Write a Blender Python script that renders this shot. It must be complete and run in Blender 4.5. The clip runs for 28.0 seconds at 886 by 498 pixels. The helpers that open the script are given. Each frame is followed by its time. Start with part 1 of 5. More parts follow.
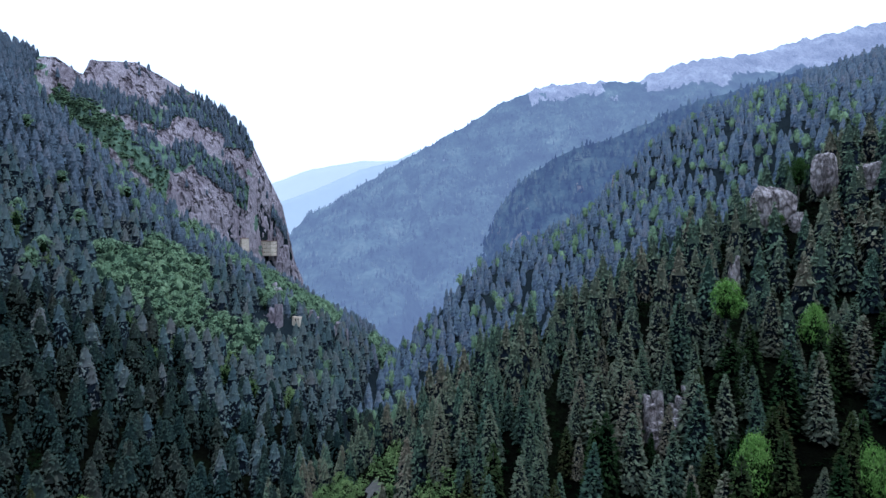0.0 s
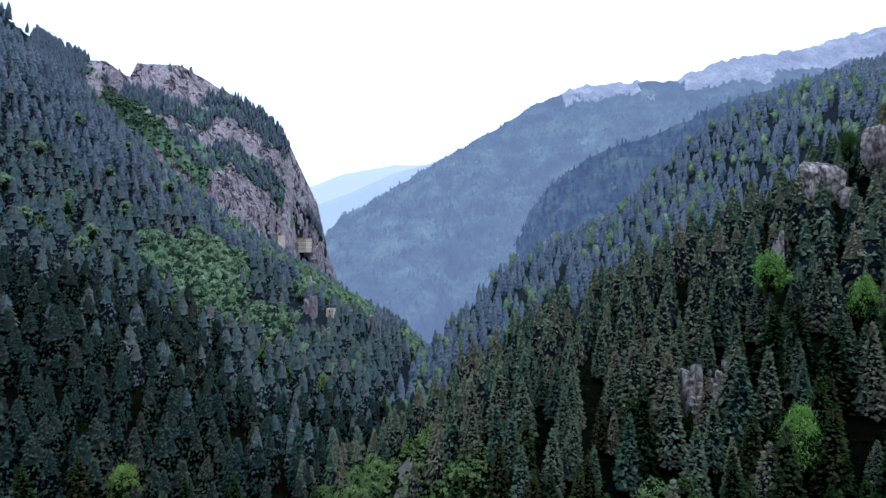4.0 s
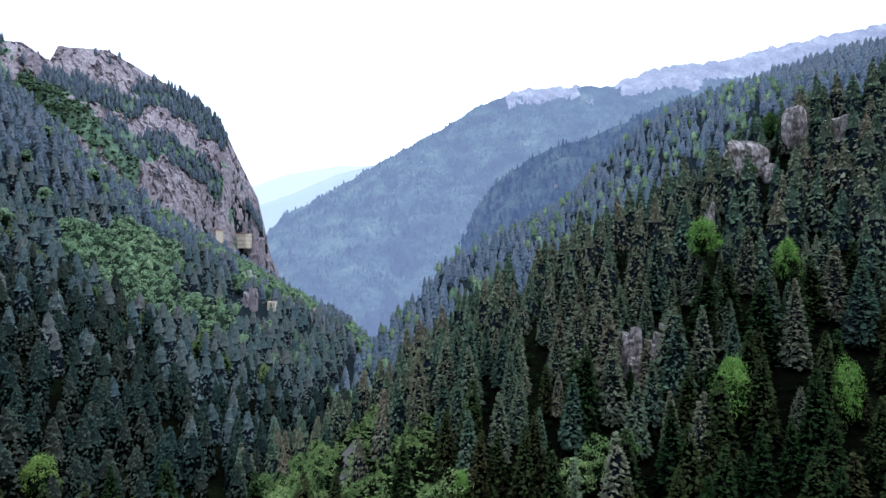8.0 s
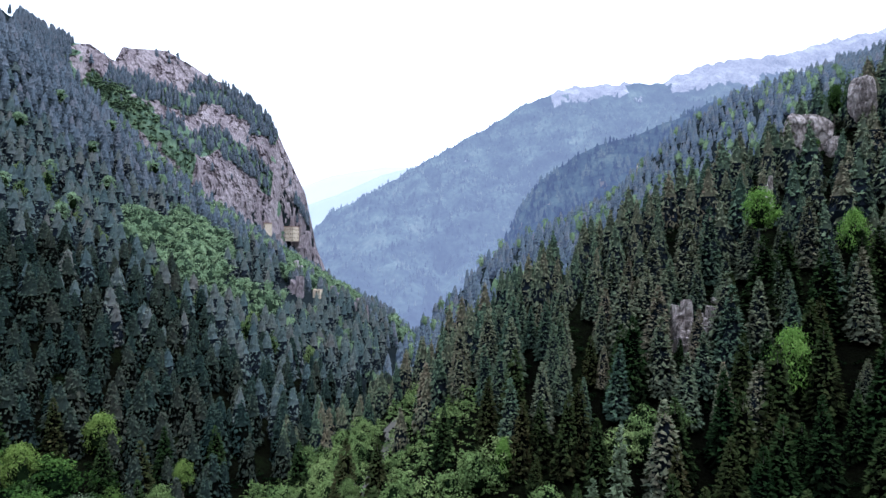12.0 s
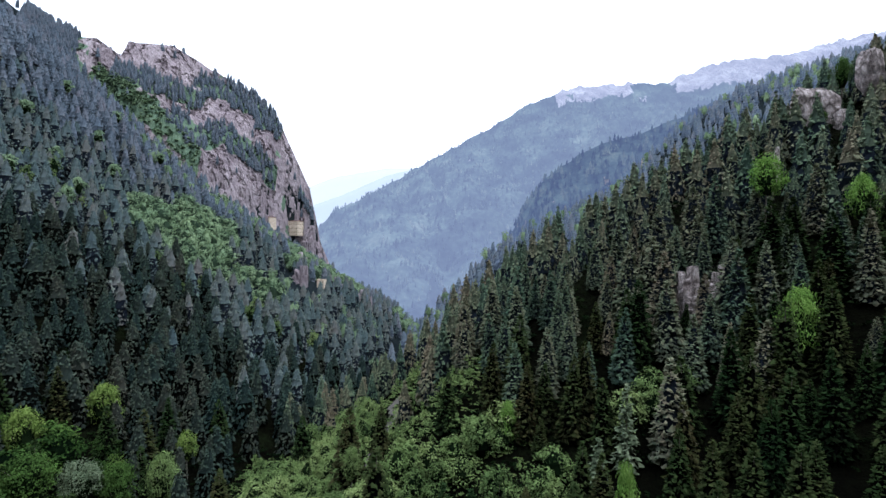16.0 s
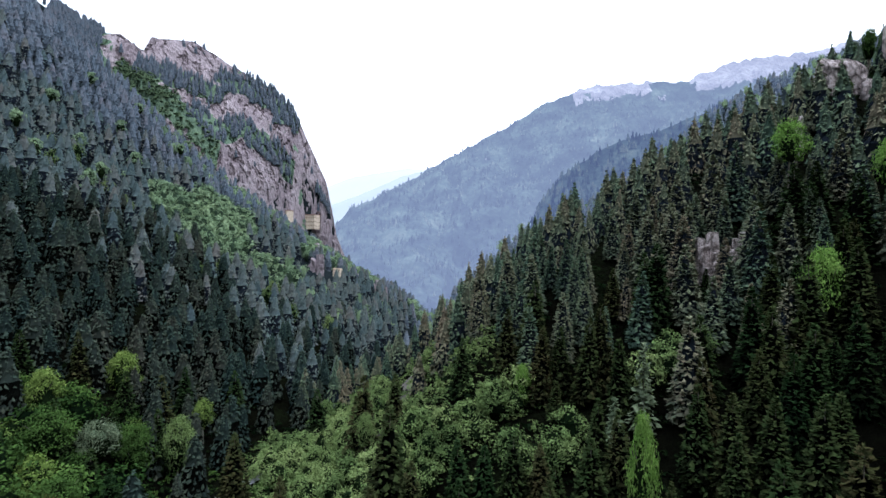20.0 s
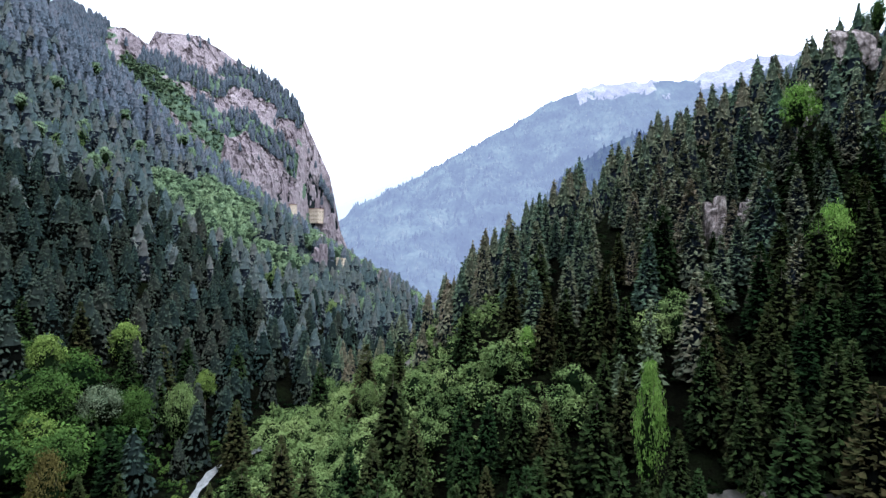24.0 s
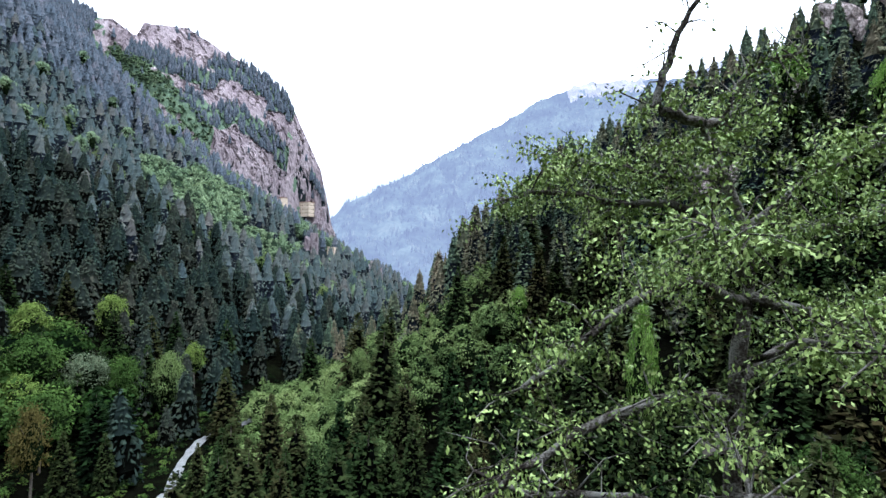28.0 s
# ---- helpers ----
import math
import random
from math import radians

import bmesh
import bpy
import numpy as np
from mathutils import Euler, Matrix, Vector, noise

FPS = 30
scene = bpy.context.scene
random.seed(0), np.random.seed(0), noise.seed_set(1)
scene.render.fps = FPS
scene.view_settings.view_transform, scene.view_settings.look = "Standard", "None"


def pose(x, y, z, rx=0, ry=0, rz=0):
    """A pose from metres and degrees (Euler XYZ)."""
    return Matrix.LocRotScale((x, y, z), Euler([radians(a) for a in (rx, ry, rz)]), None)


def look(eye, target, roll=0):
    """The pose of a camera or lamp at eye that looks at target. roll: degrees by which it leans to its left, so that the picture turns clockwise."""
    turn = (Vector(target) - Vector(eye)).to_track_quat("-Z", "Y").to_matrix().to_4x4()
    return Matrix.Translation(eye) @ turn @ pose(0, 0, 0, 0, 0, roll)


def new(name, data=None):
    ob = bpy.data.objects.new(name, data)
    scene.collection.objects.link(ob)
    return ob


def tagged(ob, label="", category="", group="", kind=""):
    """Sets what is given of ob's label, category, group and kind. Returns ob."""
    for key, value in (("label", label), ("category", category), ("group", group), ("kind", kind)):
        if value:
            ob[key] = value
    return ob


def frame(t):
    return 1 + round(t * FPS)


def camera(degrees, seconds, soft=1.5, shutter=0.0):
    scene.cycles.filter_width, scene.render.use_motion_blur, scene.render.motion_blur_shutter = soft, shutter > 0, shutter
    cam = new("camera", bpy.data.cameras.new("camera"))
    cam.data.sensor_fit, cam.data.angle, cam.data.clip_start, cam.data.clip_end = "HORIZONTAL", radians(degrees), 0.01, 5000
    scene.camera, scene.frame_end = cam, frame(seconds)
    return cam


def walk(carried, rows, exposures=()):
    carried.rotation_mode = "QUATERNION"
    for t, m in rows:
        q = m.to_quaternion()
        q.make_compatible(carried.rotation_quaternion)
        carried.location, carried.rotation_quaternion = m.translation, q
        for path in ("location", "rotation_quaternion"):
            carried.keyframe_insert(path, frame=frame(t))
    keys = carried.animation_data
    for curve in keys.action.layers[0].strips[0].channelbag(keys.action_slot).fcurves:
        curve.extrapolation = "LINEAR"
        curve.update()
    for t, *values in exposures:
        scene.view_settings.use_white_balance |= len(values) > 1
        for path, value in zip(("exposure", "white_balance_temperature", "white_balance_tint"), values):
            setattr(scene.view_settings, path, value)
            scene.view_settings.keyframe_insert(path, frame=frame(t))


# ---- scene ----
cam = camera(80.0, 28.0)
METRES, EYE, TILT, LEAN, TURN = 90.0, 130.0, -1.0, 0.0, 0.0
ROWS = [
    (0.0, 0.0, 0.0, 0.0, 0.0, 0.0, -0.0),
    (0.5, -0.0004, -0.0005, -0.0169, 0.41, 0.07, -0.04),
    (1.0, -0.0001, 0.0012, -0.0356, 0.89, 0.17, -0.07),
    (1.5, -0.0003, 0.0007, -0.0523, 1.39, 0.24, -0.09),
    (2.0, -0.0002, -0.0009, -0.0697, 2.33, 0.31, -0.18),
    (2.5, 0.0006, -0.0009, -0.087, 2.88, 0.39, -0.15),
    (3.0, 0.0006, -0.0006, -0.1052, 3.22, 0.46, -0.16),
    (3.5, -0.0001, -0.0002, -0.1224, 3.52, 0.49, -0.2),
    (5.5, 0.0011, 0.0078, -0.1979, 3.25, 0.69, -0.31),
    (6.0, 0.0008, 0.0117, -0.2155, 2.7, 0.7, -0.31),
    (6.5, 0.0021, 0.0176, -0.2336, 1.1, 0.76, -0.17),
    (7.0, 0.0013, 0.0229, -0.2512, -0.26, 0.79, -0.04),
    (7.5, -0.0005, 0.0261, -0.2695, -1.39, 0.85, 0.04),
    (8.0, -0.0003, 0.0299, -0.2868, -2.38, 0.88, 0.14),
    (8.5, -0.0014, 0.0324, -0.3036, -3.11, 0.92, 0.25),
    (9.0, -0.002, 0.0355, -0.3212, -3.45, 0.97, 0.31),
    (9.5, -0.0015, 0.036, -0.3384, -2.43, 1.01, 0.15),
    (10.0, -0.0013, 0.0385, -0.3557, -2.31, 1.03, 0.08),
    (10.5, -0.0024, 0.037, -0.3718, -0.4, 1.04, -0.2),
    (11.0, -0.0016, 0.0388, -0.3892, -0.25, 1.08, -0.25),
    (11.5, -0.0017, 0.0405, -0.4055, 0.44, 1.09, -0.32),
    (12.0, -0.002, 0.0387, -0.4219, 2.24, 1.11, -0.57),
    (12.5, -0.0033, 0.0385, -0.4392, 2.75, 1.14, -0.65),
    (14.5, -0.0042, 0.0463, -0.5088, 2.2, 1.27, -0.62),
    (15.0, -0.0048, 0.0472, -0.5273, 2.41, 1.3, -0.66),
    (15.5, -0.0043, 0.0482, -0.5463, 2.54, 1.35, -0.71),
    (16.0, -0.0038, 0.0487, -0.5653, 2.65, 1.39, -0.74),
    (16.5, -0.0028, 0.0495, -0.582, 2.77, 1.42, -0.75),
    (17.0, -0.0019, 0.0515, -0.6, 2.53, 1.45, -0.76),
    (17.5, -0.0026, 0.0527, -0.6171, 2.63, 1.48, -0.78),
    (18.0, -0.0034, 0.0524, -0.635, 3.21, 1.5, -0.87),
    (18.5, -0.0013, 0.0549, -0.6532, 3.14, 1.55, -0.87),
    (19.0, 0.0015, 0.0572, -0.6716, 3.1, 1.59, -0.89),
    (19.5, 0.0023, 0.0582, -0.6896, 3.9, 1.59, -1.03),
    (20.0, 0.0007, 0.0606, -0.7087, 4.35, 1.6, -1.13),
    (20.5, -0.0009, 0.0644, -0.7272, 4.42, 1.63, -1.14),
    (21.0, -0.0034, 0.0673, -0.7448, 4.31, 1.65, -1.14),
    (21.5, -0.001, 0.0742, -0.7623, 2.95, 1.73, -0.95),
    (23.5, -0.0009, 0.079, -0.8333, 4.79, 1.77, -1.25),
    (24.0, 0.0006, 0.083, -0.8504, 4.72, 1.8, -1.25),
    (24.5, 0.0013, 0.0854, -0.8679, 4.6, 1.81, -1.23),
    (25.0, 0.0038, 0.088, -0.886, 4.04, 1.84, -1.13),
    (25.5, 0.003, 0.0885, -0.9022, 3.92, 1.86, -1.12),
    (26.0, 0.0029, 0.091, -0.9191, 4.44, 1.87, -1.2),
    (26.5, 0.0019, 0.0942, -0.9357, 4.17, 1.87, -1.16),
    (27.0, 0.0015, 0.0975, -0.9534, 4.01, 1.9, -1.12),
    (27.5, 0.0018, 0.0992, -0.9716, 4.08, 1.92, -1.09),
    (28.0, 0.0036, 0.0979, -0.9889, 3.82, 1.9, -1.03),
]
walk(cam, [(t, pose(0, 0, EYE, TILT, LEAN, TURN) @ pose(METRES * x, METRES * y, METRES * z, 90 + pitch, roll, yaw)) for t, x, y, z, yaw, pitch, roll in ROWS],
     [(0.0, -0.33, 4980, 10), (3.0, -0.3, 5090, 10), (6.0, -0.25, 5260, 10), (8.0, 0.02, 5400, 10), (9.5, 0.34, 5500, 10), (11.0, 0.35, 5540, 10), (12.0, 0.18, 5550, 12), (15.0, 0.08, 5810, 12), (20.0, 0.1, 5790, 12), (23.5, 0.44, 5790, 12), (28.0, 0.64, 5790, 12)])


# ---- world, sun and sky ----
SUN_HIGH, SUN_TURN = 70.0, 40.0
world = bpy.data.worlds.new("sky")
scene.world = world
world.use_nodes = True
wt = world.node_tree
wt.nodes.clear()
w_sky = wt.nodes.new("ShaderNodeTexSky")
w_sky.sky_type, w_sky.sun_disc = "NISHITA", False
w_sky.sun_elevation, w_sky.sun_rotation = radians(SUN_HIGH), radians(SUN_TURN)
w_sky.dust_density, w_sky.air_density, w_sky.ozone_density = 3.0, 1.0, 1.0
w_gain = wt.nodes.new("ShaderNodeMix")
w_gain.data_type, w_gain.blend_type = "RGBA", "MIX"
w_gain.inputs["Factor"].default_value = 0.86
w_coord, w_split, w_ramp = wt.nodes.new("ShaderNodeTexCoord"), wt.nodes.new("ShaderNodeSeparateXYZ"), wt.nodes.new("ShaderNodeMix")
w_ramp.data_type = "RGBA"
w_ramp.inputs["A"].default_value = (13.8, 13.6, 13.6, 1.0)     # cloud sheet at the horizon
w_ramp.inputs["B"].default_value = (27.0, 30.0, 33.0, 1.0)    # and overhead, as under any overcast sky
w_back = wt.nodes.new("ShaderNodeBackground")
w_back.inputs["Strength"].default_value = 0.115
w_out = wt.nodes.new("ShaderNodeOutputWorld")
wt.links.new(w_coord.outputs["Generated"], w_split.inputs[0])
wt.links.new(w_split.outputs["Z"], w_ramp.inputs["Factor"])
wt.links.new(w_sky.outputs[0], w_gain.inputs["A"])
wt.links.new(w_ramp.outputs["Result"], w_gain.inputs["B"])
wt.links.new(w_gain.outputs["Result"], w_back.inputs["Color"])
wt.links.new(w_back.outputs[0], w_out.inputs["Surface"])

sun_data = bpy.data.lights.new("sun", "SUN")
sun_data.energy, sun_data.angle, sun_data.color = 1.3, radians(30), (1.0, 0.96, 0.9)
sun = new("sun", sun_data)
sun.matrix_world = look((0, 0, 500), (-115, 140, 0))


# ---- materials ----
def material(name, ramp, scale, rough=0.9, bump=0.3, bump_scale=None, glow=None, island=0.0, tone=0.0, stretch=(1, 1, 1), spec=0.0, cracks=0.0):
    """A rough natural surface: two scales of noise through a colour ramp, with relief. island: how far single pieces differ."""
    mat = bpy.data.materials.new(name)
    mat.use_nodes = True
    nt = mat.node_tree
    nt.nodes.clear()
    N, K = nt.nodes.new, nt.links.new
    out, bsdf = N("ShaderNodeOutputMaterial"), N("ShaderNodeBsdfPrincipled")
    bsdf.inputs["Roughness"].default_value = rough
    bsdf.inputs["Specular IOR Level"].default_value = spec
    K(bsdf.outputs[0], out.inputs[0])
    geo = N("ShaderNodeNewGeometry")
    mapping = N("ShaderNodeMapping")
    mapping.inputs["Scale"].default_value = stretch
    K(geo.outputs["Position"], mapping.inputs["Vector"])
    big, fine = N("ShaderNodeTexNoise"), N("ShaderNodeTexNoise")
    for n, s, d in ((big, scale, 4), (fine, scale * 9.0, 6)):
        n.inputs["Scale"].default_value, n.inputs["Detail"].default_value = s, d
        K(mapping.outputs[0], n.inputs["Vector"])
    mix = N("ShaderNodeMath")
    mix.operation = "MULTIPLY_ADD"
    K(big.outputs["Fac"], mix.inputs[0])
    mix.inputs[1].default_value = 0.6
    half = N("ShaderNodeMath")
    half.operation = "MULTIPLY"
    K(fine.outputs["Fac"], half.inputs[0])
    half.inputs[1].default_value = 0.4
    K(half.outputs[0], mix.inputs[2])
    value = mix.outputs[0]
    if tone:
        att, shift = N("ShaderNodeAttribute"), N("ShaderNodeMath")
        att.attribute_name = "tone"
        shift.operation = "MULTIPLY_ADD"
        K(att.outputs["Fac"], shift.inputs[0])
        shift.inputs[1].default_value = tone
        K(value, shift.inputs[2])
        back = N("ShaderNodeMath")
        back.operation = "SUBTRACT"
        K(shift.outputs[0], back.inputs[0])
        back.inputs[1].default_value = tone * 0.5
        value = back.outputs[0]
    if island:
        ob_info, add1, add2 = N("ShaderNodeObjectInfo"), N("ShaderNodeMath"), N("ShaderNodeMath")
        add1.operation = add2.operation = "MULTIPLY_ADD"
        K(geo.outputs["Random Per Island"], add1.inputs[0])
        add1.inputs[1].default_value = island
        K(value, add1.inputs[2])
        K(ob_info.outputs["Random"], add2.inputs[0])
        add2.inputs[1].default_value = island * 0.5
        K(add1.outputs[0], add2.inputs[2])
        less = N("ShaderNodeMath")
        less.operation = "SUBTRACT"
        K(add2.outputs[0], less.inputs[0])
        less.inputs[1].default_value = island * 0.5
        value = less.outputs[0]
    col = N("ShaderNodeValToRGB")
    while len(col.color_ramp.elements) < len(ramp):
        col.color_ramp.elements.new(0.5)
    for e, (p, c) in zip(col.color_ramp.elements, ramp):
        e.position, e.color = p, (*c, 1)
    K(value, col.inputs[0])
    colour = col.outputs[0]
    if cracks:
        # dark joints between angular pieces
        cell, joint, dark, warp = N("ShaderNodeTexVoronoi"), N("ShaderNodeMapRange"), N("ShaderNodeMix"), N("ShaderNodeMix")
        cell.feature = "DISTANCE_TO_EDGE"
        cell.inputs["Scale"].default_value = cracks
        warp.data_type = dark.data_type = "RGBA"
        warp.blend_type, dark.blend_type = "LINEAR_LIGHT", "MULTIPLY"
        warp.inputs["Factor"].default_value = 0.9
        K(mapping.outputs[0], warp.inputs["A"])
        K(big.outputs["Color"], warp.inputs["B"])
        K(warp.outputs["Result"], cell.inputs["Vector"])
        joint.inputs["From Min"].default_value, joint.inputs["From Max"].default_value = 0.0, 0.2
        joint.inputs["To Min"].default_value, joint.inputs["To Max"].default_value = 0.35, 1.0
        K(cell.outputs["Distance"], joint.inputs["Value"])
        dark.inputs["Factor"].default_value = 1.0
        K(colour, dark.inputs["A"])
        K(joint.outputs[0], dark.inputs["B"])
        colour = dark.outputs["Result"]
    K(colour, bsdf.inputs["Base Color"])
    if bump:
        b = N("ShaderNodeBump")
        b.inputs["Strength"].default_value = bump
        b.inputs["Distance"].default_value = bump_scale or 0.5 / scale
        K(fine.outputs["Fac"], b.inputs["Height"])
        K(b.outputs[0], bsdf.inputs["Normal"])
    # glow carries the haze painted onto the far ranges
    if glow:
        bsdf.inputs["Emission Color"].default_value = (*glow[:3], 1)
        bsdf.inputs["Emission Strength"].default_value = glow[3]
    return mat


# Floor kept near black: shade between the trees put into its base colour.
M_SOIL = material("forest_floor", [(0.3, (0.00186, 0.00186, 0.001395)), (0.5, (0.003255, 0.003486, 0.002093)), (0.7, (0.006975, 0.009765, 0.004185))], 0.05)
# the same floor farther off, lifted with painted haze
M_HILLSOIL = material("hazed_far_floor", [(0.3, (0.008, 0.011, 0.013)), (0.5, (0.013, 0.017, 0.0185)), (0.7, (0.02, 0.025, 0.024))], 0.05)
M_ROCK = material("cliff_rock", [(0.28, (0.1371, 0.1089, 0.116)), (0.42, (0.25, 0.2016, 0.2113)), (0.52, (0.3387, 0.2782, 0.2859)), (0.7, (0.4516, 0.383, 0.3895))], 0.035, bump=0.8, stretch=(1, 1, 0.3))
M_BOULDER = material("grey_rock", [(0.34, (0.06072, 0.04775, 0.04382)), (0.42, (0.2885, 0.2312, 0.2162)), (0.52, (0.4554, 0.3805, 0.3579)), (0.66, (0.6376, 0.5671, 0.5331))], 0.9, bump=1.0, bump_scale=0.5, stretch=(1, 1, 0.6), cracks=0.3)
# Needle colours by distance: haze is painted in as paler, bluer base colours.
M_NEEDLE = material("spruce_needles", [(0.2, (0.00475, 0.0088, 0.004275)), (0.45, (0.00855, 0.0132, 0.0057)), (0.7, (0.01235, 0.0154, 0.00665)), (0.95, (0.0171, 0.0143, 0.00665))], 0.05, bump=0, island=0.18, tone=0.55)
M_SPURNEEDLE = material("hazed_spur_needles", [(0.2, (0.03301, 0.05267, 0.03881)), (0.45, (0.05586, 0.07637, 0.05267)), (0.7, (0.0838, 0.09217, 0.06098)), (0.95, (0.1067, 0.08954, 0.06098))], 0.05, bump=0, island=0.18, tone=0.55)
M_FARNEEDLE = material("hazed_far_needles", [(0.2, (0.09299, 0.1174, 0.1447)), (0.45, (0.1105, 0.1332, 0.159)), (0.7, (0.1279, 0.1399, 0.1613)), (0.95, (0.1394, 0.1366, 0.1569))], 0.02, bump=0, island=0.2, tone=0.45)
M_RIDGENEEDLE = material("hazed_ridge_needles", [(0.2, (0.1145, 0.146, 0.1797)), (0.45, (0.136, 0.1657, 0.1976)), (0.7, (0.1574, 0.1741, 0.2004)), (0.95, (0.1717, 0.1699, 0.1949))], 0.02, bump=0, island=0.2, tone=0.45)
# Fresh tips double as the lit copies of the needles, mostly towards the top.
M_TIP = material("fresh_top_lit_tips", [(0.2, (0.0152, 0.03136, 0.0114)), (0.45, (0.0266, 0.0448, 0.0152)), (0.7, (0.0399, 0.0504, 0.01805)), (0.95, (0.0513, 0.04256, 0.019))], 0.05, bump=0, island=0.18, tone=0.55)
M_SPURTIP = material("hazed_spur_lit_tips", [(0.2, (0.06078, 0.09854, 0.06534)), (0.45, (0.1007, 0.1347, 0.08118)), (0.7, (0.1424, 0.1529, 0.09306)), (0.95, (0.1672, 0.1347, 0.09108))], 0.05, bump=0, island=0.18, tone=0.55)
M_FARTIP = material("hazed_far_lit_tips", [(0.2, (0.1112, 0.1392, 0.162)), (0.45, (0.1305, 0.1558, 0.1764)), (0.7, (0.1497, 0.162, 0.1785)), (0.95, (0.1625, 0.1578, 0.1724))], 0.02, bump=0, island=0.2, tone=0.45)
M_RIDGETIP = material("hazed_ridge_lit_tips", [(0.2, (0.1291, 0.1664, 0.1973)), (0.45, (0.1516, 0.1863, 0.2148)), (0.7, (0.1739, 0.1938, 0.2173)), (0.95, (0.1888, 0.1888, 0.2098))], 0.02, bump=0, island=0.2, tone=0.45)
# Hearts of far crowns: inner shade painted in, then lifted with painted haze.
M_FARCORE = material("hazed_far_core_shade", [(0.3, (0.06496, 0.08051, 0.0992)), (0.7, (0.08064, 0.09574, 0.1131))], 0.3, bump=0)
M_RIDGECORE = material("hazed_ridge_core_shade", [(0.3, (0.1067, 0.1362, 0.184)), (0.7, (0.1325, 0.1619, 0.2098))], 0.3, bump=0)
M_MIDNEEDLE = material("lightly_hazed_needles", [(0.2, (0.01272, 0.02204, 0.021)), (0.45, (0.01907, 0.02906, 0.02535)), (0.7, (0.02724, 0.03407, 0.02712)), (0.95, (0.03541, 0.03407, 0.02712))], 0.04, bump=0, island=0.14, tone=0.5)
M_MIDTIP = material("lightly_hazed_lit_tips", [(0.2, (0.02462, 0.04208, 0.0361)), (0.45, (0.03598, 0.0547, 0.04126)), (0.7, (0.04926, 0.06104, 0.04298)), (0.95, (0.06061, 0.05682, 0.04126))], 0.04, bump=0, island=0.14, tone=0.5)
M_SLOPENEEDLE = material("hazed_slope_needles", [(0.2, (0.05756, 0.08237, 0.08935)), (0.45, (0.07971, 0.1047, 0.1042)), (0.7, (0.1063, 0.118, 0.1117)), (0.95, (0.1284, 0.118, 0.108))], 0.03, bump=0, island=0.14, tone=0.45)
M_SLOPETIP = material("hazed_slope_lit_tips", [(0.2, (0.07538, 0.1073, 0.1033)), (0.45, (0.1042, 0.137, 0.121)), (0.7, (0.1329, 0.1481, 0.1254)), (0.95, (0.1581, 0.1408, 0.1179))], 0.03, bump=0, island=0.14, tone=0.45)
M_SLOPECORE = material("slope_core_shade", [(0.3, (0.01008, 0.01323, 0.0189)), (0.7, (0.01386, 0.01764, 0.02331))], 0.3, bump=0)
# crown heart: shade between the branches painted as a near-black colour
M_CORE = material("crown_core_shade", [(0.3, (0.002, 0.00248, 0.00208)), (0.7, (0.0034, 0.0038, 0.003))], 0.3, bump=0)
M_BARK = material("bark", [(0.3, (0.0405, 0.0324, 0.027)), (0.5, (0.108, 0.08775, 0.07425)), (0.7, (0.297, 0.27, 0.2295))], 2.0, bump=0.8, bump_scale=0.05)
M_LICHEN = material("lichen_bark", [(0.36, (0.01331, 0.01081, 0.009148)), (0.47, (0.05821, 0.0499, 0.04158)), (0.56, (0.1746, 0.1663, 0.1456))], 3.0, bump=0.8, bump_scale=0.04)
M_LEAF = material("broadleaf", [(0.15, (0.01483, 0.03371, 0.008704)), (0.45, (0.03708, 0.06897, 0.01741)), (0.7, (0.06065, 0.1086, 0.02447)), (0.9, (0.08429, 0.1237, 0.02991))], 0.05, bump=0, island=0.18, tone=0.75)
# paler copy of the broadleaf for far slopes, haze included in its colour
M_FARLEAF = material("hillside_broadleaf", [(0.15, (0.0952, 0.14, 0.0826)), (0.5, (0.168, 0.235, 0.1274)), (0.85, (0.252, 0.325, 0.177))], 0.05, bump=0, island=0.12, tone=0.5)
M_LEAFPALE = material("pale_broadleaf", [(0.15, (0.0546, 0.08784, 0.0297)), (0.5, (0.1196, 0.1708, 0.0576)), (0.85, (0.195, 0.244, 0.0882))], 0.05, bump=0, island=0.10, tone=0.5)
# heart of broadleaf crowns, painted dark for the shade inside
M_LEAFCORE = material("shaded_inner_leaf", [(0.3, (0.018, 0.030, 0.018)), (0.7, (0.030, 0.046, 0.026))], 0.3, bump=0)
M_LEAFBRIGHT = material("fresh_beech_leaf", [(0.2, (0.05613, 0.1313, 0.02122)), (0.5, (0.1248, 0.2313, 0.04243)), (0.8, (0.237, 0.3502, 0.08619))], 0.3, bump=0, island=0.22)
M_LEAFYELLOW = material("yellow_green_leaf", [(0.2, (0.04999, 0.0837, 0.01744)), (0.5, (0.1081, 0.1628, 0.03488)), (0.8, (0.1778, 0.2371, 0.05929))], 0.3, bump=0, island=0.35)
M_RUSSET = material("unfolding_brown_leaf", [(0.2, (0.035, 0.032, 0.010)), (0.5, (0.085, 0.072, 0.022)), (0.8, (0.135, 0.115, 0.038))], 0.3, bump=0, island=0.3)
M_LEAFTHIN = material("grey_green_leaf", [(0.2, (0.0558, 0.08091, 0.04464)), (0.5, (0.1004, 0.1283, 0.07254)), (0.8, (0.1563, 0.1842, 0.1116))], 0.3, bump=0, island=0.35)
M_LEAFNEAR = material("young_leaf", [(0.25, (0.075, 0.1265, 0.0273)), (0.5, (0.1875, 0.2702, 0.0651)), (0.75, (0.3063, 0.3967, 0.1208))], 0.9, rough=0.55, bump=0, island=0.55, spec=0.25)
